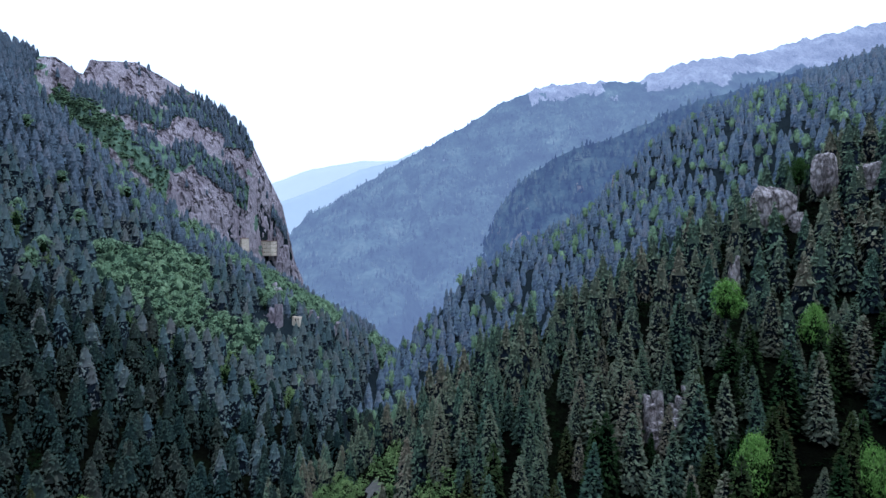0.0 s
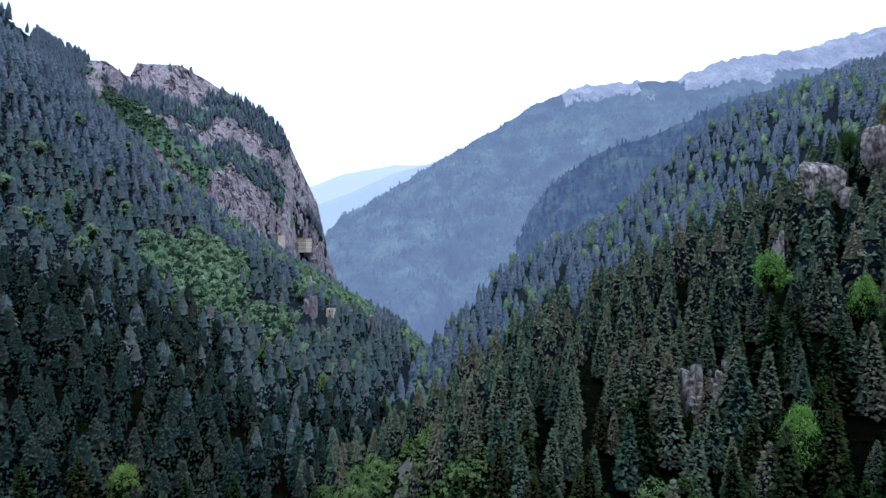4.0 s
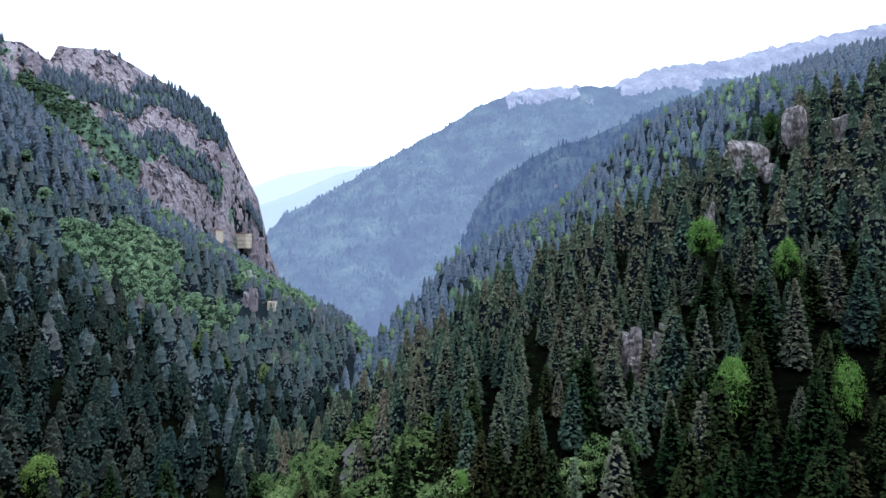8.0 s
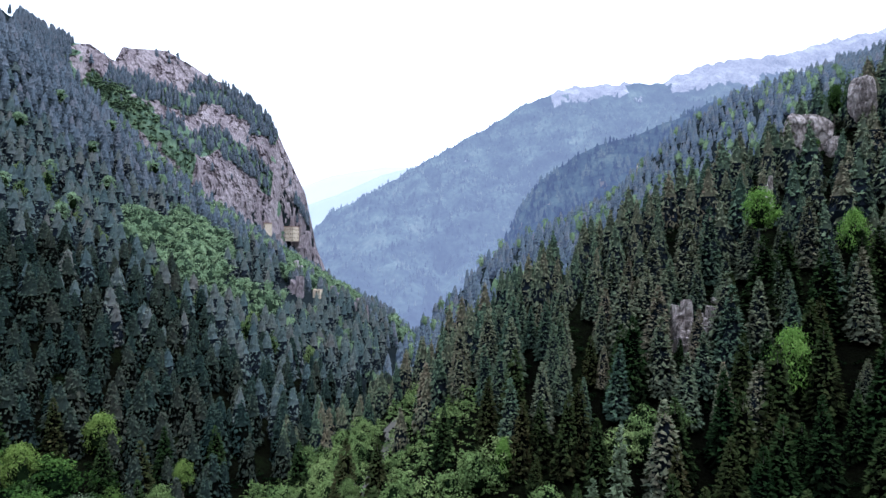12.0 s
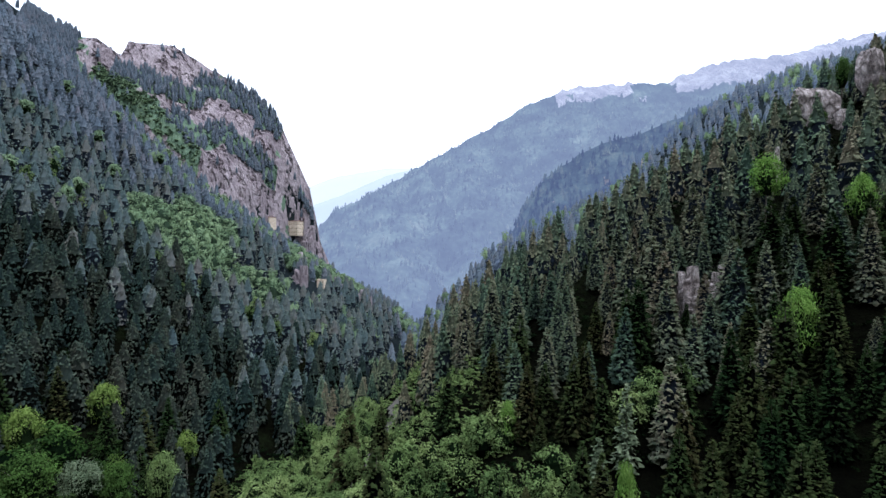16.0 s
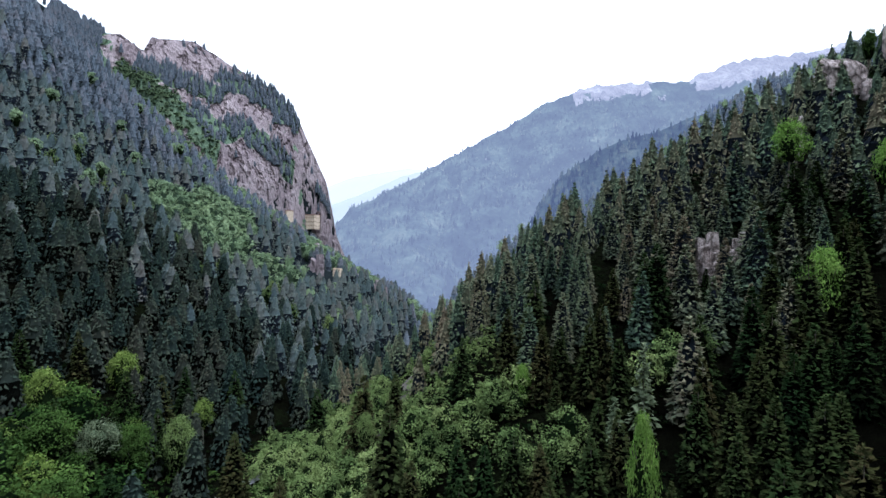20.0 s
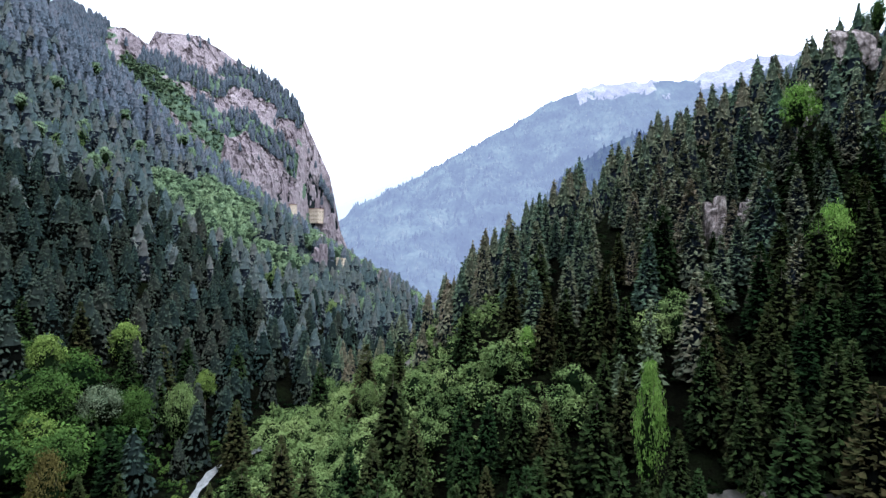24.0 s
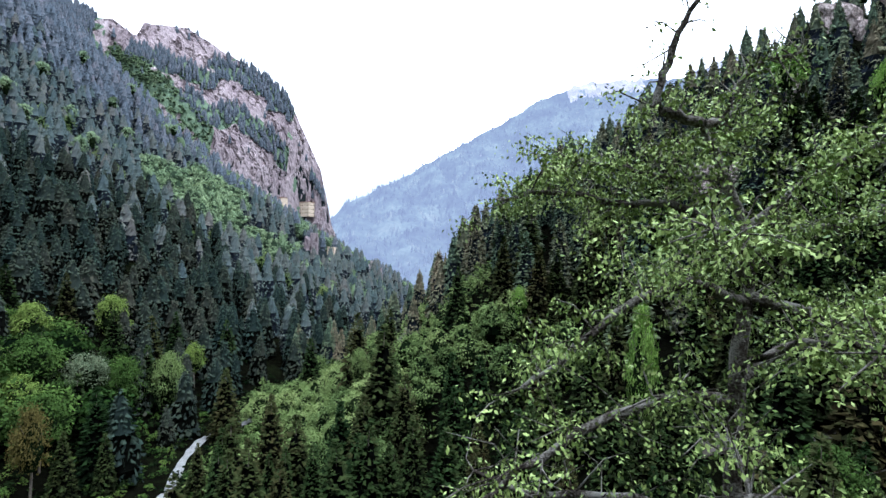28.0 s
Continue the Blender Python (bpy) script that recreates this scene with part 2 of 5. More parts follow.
# leaf of undergrowth and crown hearts, near black to imitate forest shade
M_UNDER = material("shade_dark_leaf", [(0.2, (0.002083, 0.004687, 0.002083)), (0.5, (0.004687, 0.009372, 0.003646)), (0.8, (0.009114, 0.01562, 0.005729))], 0.05, bump=0, island=0.3, tone=0.5)
M_SCRUB = material("ledge_scrub", [(0.25, (0.06448, 0.09672, 0.07738)), (0.5, (0.129, 0.187, 0.1225)), (0.75, (0.2418, 0.3064, 0.187))], 0.08, bump=0.8, bump_scale=2.0)
# Air haze over these far ranges is painted in as blue emission.
M_C = material("hazed_distant_wood", [(0.3, (0.007673, 0.01151, 0.01279)), (0.45, (0.0179, 0.02558, 0.02302)), (0.55, (0.03325, 0.04859, 0.03836)), (0.7, (0.07673, 0.08954, 0.06391))], 0.016, bump=0, island=0.12, tone=0.35, glow=(0.082, 0.108, 0.200, 1.0))
M_D = material("hazed_mountain_wood", [(0.3, (0.008336, 0.0125, 0.01389)), (0.45, (0.02222, 0.03055, 0.02778)), (0.55, (0.04444, 0.0611, 0.04722)), (0.7, (0.1041, 0.1181, 0.09032))], 0.011, bump=0, island=0.12, tone=0.3, glow=(0.188, 0.228, 0.345, 1.0))
M_DROCK = material("hazed_mountain_rock", [(0.3, (0.062, 0.0558, 0.0558)), (0.5, (0.1395, 0.124, 0.124)), (0.7, (0.2635, 0.248, 0.2325))], 0.012, bump=0.8, bump_scale=8, glow=(0.24, 0.285, 0.42, 1.0))
M_CROCK = material("hazed_distant_rock", [(0.3, (0.062, 0.0558, 0.0558)), (0.5, (0.124, 0.1116, 0.1085)), (0.7, (0.2325, 0.2093, 0.2015))], 0.02, bump=0.8, bump_scale=5, glow=(0.08, 0.095, 0.15, 1.0))
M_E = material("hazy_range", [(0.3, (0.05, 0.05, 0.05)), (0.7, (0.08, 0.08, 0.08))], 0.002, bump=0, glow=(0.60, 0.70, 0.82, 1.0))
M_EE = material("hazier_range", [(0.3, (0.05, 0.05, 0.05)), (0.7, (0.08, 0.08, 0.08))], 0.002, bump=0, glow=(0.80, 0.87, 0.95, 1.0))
M_STONE = material("masonry", [(0.3, (0.3718, 0.2898, 0.2094)), (0.5, (0.5762, 0.4653, 0.3464)), (0.7, (0.7437, 0.6232, 0.4833))], 0.3, bump=0.4, bump_scale=0.1)
M_ROOF = material("roof_tile", [(0.3, (0.216, 0.1215, 0.0945)), (0.7, (0.378, 0.2295, 0.1755))], 0.5, bump=0.4, bump_scale=0.1)
# panels set on the walls, their dark colour imitating shaded window openings
M_DARK = material("dark_window_panel", [(0.3, (0.02025, 0.01755, 0.0162)), (0.7, (0.0405, 0.03645, 0.0324))], 1.0, bump=0)
M_WATER = material("white_water", [(0.35, (0.098, 0.1025, 0.098)), (0.5, (0.1782, 0.1782, 0.1715)), (0.65, (0.2673, 0.2629, 0.2539))], 0.5, rough=0.35, bump=0.6, bump_scale=0.3, spec=0.5)
M_TRACK = material("gravel_track", [(0.3, (0.062, 0.05425, 0.0465)), (0.5, (0.1008, 0.09145, 0.0775)), (0.7, (0.1472, 0.1318, 0.1163))], 0.6, bump=0.4, bump_scale=0.1)


# ---- mesh helpers ----
def mesh_of(name, V, F, mat, smooth=False, tone=None, slots=None):
    """A mesh from numpy arrays: corners (n,3) and faces (m,3) or (m,4)."""
    V, F = np.asarray(V, np.float32), np.asarray(F, np.int32)
    me = bpy.data.meshes.new(name)
    k = F.shape[1]
    me.vertices.add(len(V))
    me.vertices.foreach_set("co", V.ravel())
    me.loops.add(F.size)
    me.loops.foreach_set("vertex_index", F.ravel())
    me.polygons.add(len(F))
    me.polygons.foreach_set("loop_start", np.arange(0, F.size, k, dtype=np.int32))
    me.update(calc_edges=True)
    me.polygons.foreach_set("use_smooth", np.full(len(F), smooth))
    for m in (mat if isinstance(mat, (list, tuple)) else [mat]):
        me.materials.append(m)
    if slots is not None:
        me.polygons.foreach_set("material_index", np.asarray(slots, np.int32))
    t = me.attributes.new("tone", "FLOAT", "POINT")
    t.data.foreach_set("value", np.full(len(V), 0.5, np.float32) if tone is None else np.asarray(tone, np.float32))
    me.validate()
    return me


def part(name, me, parent, label=""):
    ob = new(name, me)
    ob.parent = parent
    return tagged(ob, label)


def grid_faces(nu, nv):
    i = np.arange(nu * nv).reshape(nu, nv)
    return np.stack([i[:-1, :-1].ravel(), i[1:, :-1].ravel(), i[1:, 1:].ravel(), i[:-1, 1:].ravel()], 1)


def tile(protos, places, rng, lean=0.0):
    """Many copies of small meshes as one: places rows of x, y, z, height, width. Gives corners, faces, tones and slots."""
    VV, FF, TT, SS, base = [], [], [], [], 0
    kinds = rng.integers(0, len(protos), len(places))
    for k, proto in enumerate(protos):
        pv, pf = proto[0], proto[1]
        ps = proto[2] if len(proto) > 2 else np.zeros(len(pf), int)
        P = places[kinds == k]
        if not len(P):
            continue
        a = rng.uniform(0, 2 * np.pi, len(P))
        c, s = np.cos(a)[:, None], np.sin(a)[:, None]
        x = (pv[None, :, 0] * c - pv[None, :, 1] * s) * P[:, 4:5]
        y = (pv[None, :, 0] * s + pv[None, :, 1] * c) * P[:, 4:5]
        z = pv[None, :, 2] * P[:, 3:4]
        if lean:
            lx, ly = rng.normal(0, lean, (len(P), 1)), rng.normal(0, lean, (len(P), 1))
            x, y = x + lx * z, y + ly * z
        VV.append(np.stack([x + P[:, 0:1], y + P[:, 1:2], z + P[:, 2:3]], 2).reshape(-1, 3))
        FF.append((pf[None] + (np.arange(len(P)) * len(pv))[:, None, None]).reshape(-1, 3) + base)
        TT.append(np.repeat(rng.uniform(0, 1, len(P)), len(pv)))
        SS.append(np.tile(ps, len(P)))
        base += len(P) * len(pv)
    return np.concatenate(VV), np.concatenate(FF), np.concatenate(TT), np.concatenate(SS)


def stuff(name, made, mats, label, category):
    V, F, T, S = made
    return tagged(new(name, mesh_of(name, V, F, mats, False, T, S)), label, category, kind="stuff")


def fractal(x, y, z=0.0, scale=1.0, octaves=4, seed=0):
    """Smooth value noise on arrays, about -1 to 1."""
    out, amp, tot = 0.0, 1.0, 0.0
    x, y, z = np.broadcast_arrays(np.asarray(x, float) * scale, np.asarray(y, float) * scale, np.asarray(z, float) * scale)
    for o in range(octaves):
        i, j, k = np.floor(x).astype(np.int64), np.floor(y).astype(np.int64), np.floor(z).astype(np.int64)
        u, v, w = x - i, y - j, z - k
        u, v, w = u * u * (3 - 2 * u), v * v * (3 - 2 * v), w * w * (3 - 2 * w)

        def rnd(a, b, c):
            h = (a * 374761393 + b * 668265263 + c * 2147483647 + (seed + o) * 974711) & 0xFFFFFFFF
            h = ((h ^ (h >> 13)) * 1274126177) & 0xFFFFFFFF
            return ((h ^ (h >> 16)) & 0xFFFF) / 32767.5 - 1
        lo = (rnd(i, j, k) * (1 - u) + rnd(i + 1, j, k) * u) * (1 - v) + (rnd(i, j + 1, k) * (1 - u) + rnd(i + 1, j + 1, k) * u) * v
        hi = (rnd(i, j, k + 1) * (1 - u) + rnd(i + 1, j, k + 1) * u) * (1 - v) + (rnd(i, j + 1, k + 1) * (1 - u) + rnd(i + 1, j + 1, k + 1) * u) * v
        out = out + amp * (lo * (1 - w) + hi * w)
        tot += amp
        amp, x, y, z = amp * 0.5, x * 2.03, y * 2.03, z * 2.03
    return out / tot


# ---- the lie of the land ----
def lerp(x, xs, ys):
    return np.interp(x, xs, ys)


def floor_z(y):
    return lerp(y, [0, 150, 300, 600, 900, 1300], [-29, -28, -24, -42, -66, -80])


def bench_z(y):
    """Height at which the left slope meets the gorge."""
    return lerp(y, [0, 150, 300, 600, 900, 1300], [-29, -28, -19, -4, -20, -70])


def foot_left(y):
    return lerp(y, [0, 150, 300, 600, 760, 900, 1200], [-120, -100, -95, -85, -100, -145, -175])


CLIFF_X = [-700, -620, -575, -558, -527, -521, -480, -425, -366, -324, -296, -269, -256, -249, -236]
CLIFF_TOP_Y = [735, 740, 758, 765, 778, 784, 830, 880, 892, 884, 885, 886, 888, 890, 893]
CLIFF_TOP_Z = [478, 414, 393, 394, 370, 397, 409, 379, 346, 303, 243, 186, 128, 92, 60]
CLIFF_FOOT_X = [-700, -544, -493, -447, -399, -367, -328, -308, -270, -249, -236]
CLIFF_FOOT_Y = [700, 737, 737, 743, 749, 766, 810, 846, 868, 882, 888]


def left_side(x, y):
    d = foot_left(y) - x
    return bench_z(y) + lerp(d, [-400, 0, 70, 250, 350, 450, 520, 700, 1200], [-400, 0, 38, 148, 240, 331, 384, 520, 720])


def cliff(x, y):
    """Height of the cliff mountain behind its foot: walls with ledges between."""
    yb, yt, zt = lerp(x, CLIFF_FOOT_X, CLIFF_FOOT_Y), lerp(x, CLIFF_X, CLIFF_TOP_Y), lerp(x, CLIFF_X, CLIFF_TOP_Z)
    zb = left_side(x, yb)
    v = np.clip((y - yb) / np.maximum(yt - yb, 2.0), 0, 1)
    stepped = lerp(v, [0, 0.15, 0.45, 0.60, 0.85, 1.0], [0, 0.25, 0.50, 0.68, 0.86, 1.0])
    sheer = lerp(v, [0, 0.5, 1], [0, 0.62, 1.0])
    k = np.clip((x + 325) / 35, 0, 1)
    return zb + (zt - zb) * (stepped * (1 - k) + sheer * k) - 1.1 * np.maximum(0, y - yt), v


SPUR_X = [-300, -75, -40, -20, -5, 15, 30, 52, 75, 100, 120, 150, 170, 200, 260, 400, 900]
SPUR_END = [345, 330, 318, 300, 286, 278, 275, 271, 267, 264, 262, 260, 262, 266, 270, 280, 320]
SPUR_Y = [110, 142, 160, 176, 195, 205, 213, 220, 226, 230, 233, 237, 246, 250, 254, 262, 300]
RIDGE_X = [-300, -90, -69, -54, -16, 21, 37, 80, 190, 240, 284, 350, 409, 465, 755, 1200]
RIDGE_Y = [300, 440, 500, 600, 650, 688, 697, 705, 735, 790, 866, 883, 860, 810, 900, 1000]
RIDGE_Z = [-120, -36, -26, -4, 26, 66, 84, 103, 152, 188, 224, 286, 326, 342, 447, 640]



def ground_z(x, y):
    x, y = np.asarray(x, float), np.asarray(y, float)
    base = floor_z(y) + 0.10 * np.abs(x - foot_left(y) - 25)
    # near spur
    yc, ye = lerp(x, SPUR_X, SPUR_Y), lerp(x, SPUR_X, SPUR_END)
    spur = -124 + 0.462 * np.minimum(x, 190) + 0.25 * np.maximum(0, x - 190) + 0.79 * np.minimum(y, yc) + 0.12 * np.clip(y - yc, 0, ye - yc) - 0.85 * np.maximum(0, y - ye)
    # bank under the camera
    bank = 28 - 0.95 * np.maximum(0, y - 18) - 0.75 * np.maximum(0, -x - 9) + 0.15 * np.maximum(0, x - 14)
    # second ridge
    yr, zr = lerp(x, RIDGE_X, RIDGE_Y), lerp(x, RIDGE_X, RIDGE_Z)
    ridge = zr - 0.24 * np.maximum(0, yr - y) - 0.8 * np.maximum(0, y - yr)
    left = left_side(x, y) - 0.9 * np.maximum(0, y - 892)
    crag, v = cliff(x, y)
    left = np.where((v > 0) & (x < -243) & (x > -700), np.maximum(crag - 16.0, left * 0 - 300), left)
    left = left + 11 * np.exp(-((x + 158) ** 2 + (y - 552) ** 2) / 700)
    # unseen mountain side at the back of the bank, added to block low light
    back = np.minimum(26 + 1.35 * np.maximum(0, -20 - y), 760)
    z = np.maximum.reduce([base, spur, bank, ridge, left, np.where(y < -16, back, -200)])
    return z + 1.6 * fractal(x, y, 0, 0.02, 3, 5) * np.clip((np.hypot(x, y) - 40) / 60, 0, 1)


gx = np.concatenate([np.linspace(-4600, -760, 16)[:-1], np.arange(-760, 860, 8.0), np.linspace(860, 4600, 16)])
gy = np.concatenate([np.linspace(-3000, -900, 8)[:-1], np.arange(-900, -130, 35.0), np.arange(-130, 1250, 8.0), np.linspace(1250, 4700, 12)])
GX, GY = np.meshgrid(gx, gy, indexing="ij")
GZ = ground_z(GX, GY)
far = np.clip(np.maximum.reduce([np.abs(GX) - 900, GY - 1280, -900 - GY]) / 500, 0, 1)
GZ = GZ * (1 - far) + (-60) * far
# beyond about 400 m the ground takes the floor colour with painted haze
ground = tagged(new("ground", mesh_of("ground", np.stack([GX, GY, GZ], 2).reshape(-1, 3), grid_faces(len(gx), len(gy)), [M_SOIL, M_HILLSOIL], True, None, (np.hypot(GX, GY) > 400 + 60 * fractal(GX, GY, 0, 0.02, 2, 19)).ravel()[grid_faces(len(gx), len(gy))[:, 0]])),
                "mossy forest floor of a deep mountain valley", "ground", kind="structure")

# the rock face, finely broken
cu, cv = np.linspace(-640, -236, 270), np.linspace(-0.02, 1.06, 170)
CU, CV = np.meshgrid(cu, cv, indexing="ij")
CY = lerp(CU, CLIFF_FOOT_X, CLIFF_FOOT_Y) * (1 - CV) + lerp(CU, CLIFF_X, CLIFF_TOP_Y) * CV
CZ, _ = cliff(CU, CY)
rough = fractal(CU, CY, CZ * 0.5, 0.035, 5, 11)
crack = np.abs(fractal(CU * 1.6, CY * 1.6, CZ * 0.16 + 0.25 * CU, 0.06, 4, 23))
push = 6.0 * rough - 5.0 * (crack < 0.07) * (0.07 - crack) / 0.07 + 3.0 * fractal(CU * 2.2, CY * 2.2, CZ * 0.22, 0.06, 3, 37) + 1.6 * fractal(CU, CY, CZ, 0.16, 3, 29)
P = np.stack([CU + push * 0.45, CY - push * 0.9, CZ + 2.0 * fractal(CU, CY, 0, 0.05, 3, 3)], 2)
# wooded ledges across the face: x, height and half depth
LEDGES = [([-525, -480, -421], [344, 331, 317], 14), ([-440, -400, -350, -318], [352, 339, 316, 286], 19), ([-448, -413, -380, -352, -316], [281, 254, 257, 235, 201], 18),
          ([-354, -316], [291, 288], 8), ([-285, -262], [178, 140], 7)]
MEADOW = ([-545, -500, -470, -429, -398], [332, 304, 280, 242, 205], 21)


def on_ledge(x, z, band, wave=9):
    xs, zs, half = band
    return (x > xs[0]) & (x < xs[-1]) & (np.abs(z - np.interp(x, xs, zs) + wave * fractal(x, z, 0, 0.05, 3, 41)) < half * (1 + 0.5 * fractal(x, z, 0, 0.09, 2, 47)))


ledge = np.any([on_ledge(CU, CZ, b) for b in LEDGES + [MEADOW]], axis=0)
ledge |= CU < -566 + 14 * fractal(CZ, CU, 0, 0.05, 2, 18)
ledge |= (fractal(CU, CY, CZ * 0.6, 0.05, 4, 43) > 0.48) & (CV > 0.1)
cliff_faces = grid_faces(len(cu), len(cv))
cliff_face = tagged(new("cliff", mesh_of("cliff", P.reshape(-1, 3), cliff_faces, [M_ROCK, M_SCRUB], False, None, ledge.ravel()[cliff_faces[:, 0]].astype(int))),
                    "reddish grey rock cliff with ledges and cracks", "cliff", kind="structure")


# ---- distant mountains ----
def range_mesh(name, xs, ys, zs, drop, run, mat, label, rough, seed, n=220, m=60, rock=None):
    """A mountain side: a crest line in plan, a front that falls towards the valley and a back."""
    u = np.linspace(xs[0], xs[-1], n)
    v = np.concatenate([np.linspace(-1, 0, 12)[:-1], np.linspace(0, 1, m)])
    U, W = np.meshgrid(u, v, indexing="ij")
    Y = lerp(U, xs, ys) - run * np.maximum(W, 0) - 0.6 * run * np.minimum(W, 0)
    Z = lerp(U, xs, zs)
    Z = Z - (Z + drop) * np.where(W > 0, np.abs(W) ** 0.9, -W)
    k = np.minimum(np.abs(W) * 5, 1) * (1 - np.abs(W) * 0.3)
    spur_line = fractal(U + Y * 0.3, 0, 0, 1 / 160, 3, seed)
    Z = Z + k * rough * (spur_line * 0.8 + 0.5 * fractal(U, Y, 0, 1 / 90, 4, seed + 1)) + 0.10 * rough * fractal(U, 0, 0, 1 / 25, 3, seed + 2)
    F = grid_faces(n, len(v))
    slots = None
    if rock:
        bare = (Z > rock[1] + rock[2] * fractal(U, Y, 0, 1 / 120, 3, seed + 7)) | (fractal(U, Y, Z, 1 / 70, 3, seed + 8) > rock[3])
        slots = bare.ravel()[F[:, 0]].astype(int)
        crag = bare * rough * 0.5 * (np.abs(fractal(U, Y, Z * 0.5, 1 / 40, 4, seed + 9)) - 0.2)
        Z = Z + crag * np.where(np.abs(W) < 0.03, 0.5, 1.0)
    ob = tagged(new(name, mesh_of(name, np.stack([U, Y, Z], 2).reshape(-1, 3), F, [mat, rock[0]] if rock else mat, not rock, None, slots)), label, "mountain", kind="structure")
    return ob, U, Y, Z, W


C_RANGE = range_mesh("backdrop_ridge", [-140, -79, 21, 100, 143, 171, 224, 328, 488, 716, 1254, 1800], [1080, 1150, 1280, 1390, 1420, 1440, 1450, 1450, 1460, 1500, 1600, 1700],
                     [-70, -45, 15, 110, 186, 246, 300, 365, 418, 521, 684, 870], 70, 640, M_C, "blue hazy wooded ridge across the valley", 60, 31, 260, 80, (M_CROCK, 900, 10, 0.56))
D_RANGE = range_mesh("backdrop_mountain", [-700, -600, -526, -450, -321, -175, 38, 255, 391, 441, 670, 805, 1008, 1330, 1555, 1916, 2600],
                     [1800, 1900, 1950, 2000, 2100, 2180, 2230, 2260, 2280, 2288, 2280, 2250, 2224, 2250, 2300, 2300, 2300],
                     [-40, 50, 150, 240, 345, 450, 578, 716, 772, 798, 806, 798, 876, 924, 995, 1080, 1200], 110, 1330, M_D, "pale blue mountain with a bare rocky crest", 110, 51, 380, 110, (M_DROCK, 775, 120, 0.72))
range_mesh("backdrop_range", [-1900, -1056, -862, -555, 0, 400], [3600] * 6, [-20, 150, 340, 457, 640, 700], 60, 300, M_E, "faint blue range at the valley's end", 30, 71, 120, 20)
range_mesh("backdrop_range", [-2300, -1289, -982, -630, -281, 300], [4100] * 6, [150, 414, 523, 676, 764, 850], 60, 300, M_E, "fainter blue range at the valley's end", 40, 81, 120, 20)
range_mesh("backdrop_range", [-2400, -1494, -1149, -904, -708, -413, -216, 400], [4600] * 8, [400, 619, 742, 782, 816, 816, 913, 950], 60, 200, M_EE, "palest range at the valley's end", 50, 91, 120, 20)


# ---- tree forms ----
def spruce_form(seed, sprays, size, ratio=0.45, full=0.66, bare=False, dense=False):
    """A spruce 1 high and 1 wide: tiers of drooping branches that end in small upturned sprays, round a dark heart. ratio: its true width to height."""
    rs = np.random.default_rng(seed)
    low = 0.04
    tiers = 13 + int(rs.integers(0, 5))
    lump, turn = rs.uniform(0, 6.28, 4), rs.uniform(0, 6.28, 40)

    def radius(h):
        return 0.5 * np.clip(1 - h, 0, 1) ** full * (0.78 + 0.22 * np.minimum(1, h / 0.2))
    h = rs.uniform(low, 0.985, sprays * 4)
    h = h[rs.uniform(size=len(h)) * 0.62 < radius(h) + 0.16][:sprays]
    n = len(h)
    th = rs.uniform(0, 2 * np.pi, n)
    # branches gather in tiers, and each tier has its own arms
    tier = np.floor(h * tiers + 0.35 * np.sin(th * 2 + lump[0]))
    q = h * tiers - tier
    arms = 7 + (tier.astype(int) * 5) % 4
    arm = np.abs(np.sin(0.5 * arms * th + turn[np.clip(tier.astype(int), 0, 39)]))
    r = radius(h) * (0.80 + 0.24 * arm - 0.20 * q) * rs.uniform(0.86, 1.06, n) * (1 + 0.10 * np.sin(th + lump[1]) + 0.08 * np.sin(3 * th + 7 * h + lump[2])) + 0.006
    if bare:
        r = r * rs.uniform(0.25, 1.05, n)
    out = np.stack([np.cos(th) * ratio, np.sin(th) * ratio, np.zeros(n)], 1)
    p = out * r[:, None]
    p[:, 2] = h - 0.16 * r * ratio * 2
    tilt = np.radians((-56 + 30 * h if dense else -30 + 48 * h ** 1.5) + rs.normal(0, 14, n))
    yaw = th + rs.normal(0, 0.5, n)
    d = np.stack([np.cos(yaw) * np.cos(tilt), np.sin(yaw) * np.cos(tilt), np.sin(tilt)], 1)
    side = np.cross(d, (0, 0, 1.0)) + rs.normal(0, 0.35, (n, 3))
    side /= np.linalg.norm(side, axis=1)[:, None]
    ln = size * rs.uniform(0.7, 1.35, (n, 1)) * (0.62 + 0.6 * (1 - h[:, None]))
    wd = ln * rs.uniform(0.30, 0.48, (n, 1))
    sag = np.array((0, 0, 1.0)) * wd * 0.5
    V = np.stack([p - d * ln * 0.55, p + side * wd - sag, p + d * ln * 0.55, p - side * wd - sag], 1).reshape(-1, 3)
    i = np.arange(n)[:, None] * 4
    F = np.concatenate([i + [0, 1, 2], i + [0, 2, 3]])
    # lighter slot grows likelier upwards: light from above painted into the crown
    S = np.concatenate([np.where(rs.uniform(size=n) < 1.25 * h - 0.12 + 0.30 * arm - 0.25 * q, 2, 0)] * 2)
    # the heart, whose dark colour stands in for the shade inside the crown
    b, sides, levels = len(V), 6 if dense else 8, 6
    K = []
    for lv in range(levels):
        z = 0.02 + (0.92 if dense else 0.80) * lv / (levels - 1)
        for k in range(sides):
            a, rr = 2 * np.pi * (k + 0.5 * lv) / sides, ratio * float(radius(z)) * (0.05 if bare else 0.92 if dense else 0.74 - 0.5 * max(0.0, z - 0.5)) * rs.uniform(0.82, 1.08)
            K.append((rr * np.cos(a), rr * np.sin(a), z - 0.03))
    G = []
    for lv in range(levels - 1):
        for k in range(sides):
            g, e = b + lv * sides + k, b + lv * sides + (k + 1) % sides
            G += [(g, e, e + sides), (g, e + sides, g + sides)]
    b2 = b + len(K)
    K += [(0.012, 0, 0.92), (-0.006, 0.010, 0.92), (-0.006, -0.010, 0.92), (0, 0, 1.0)]
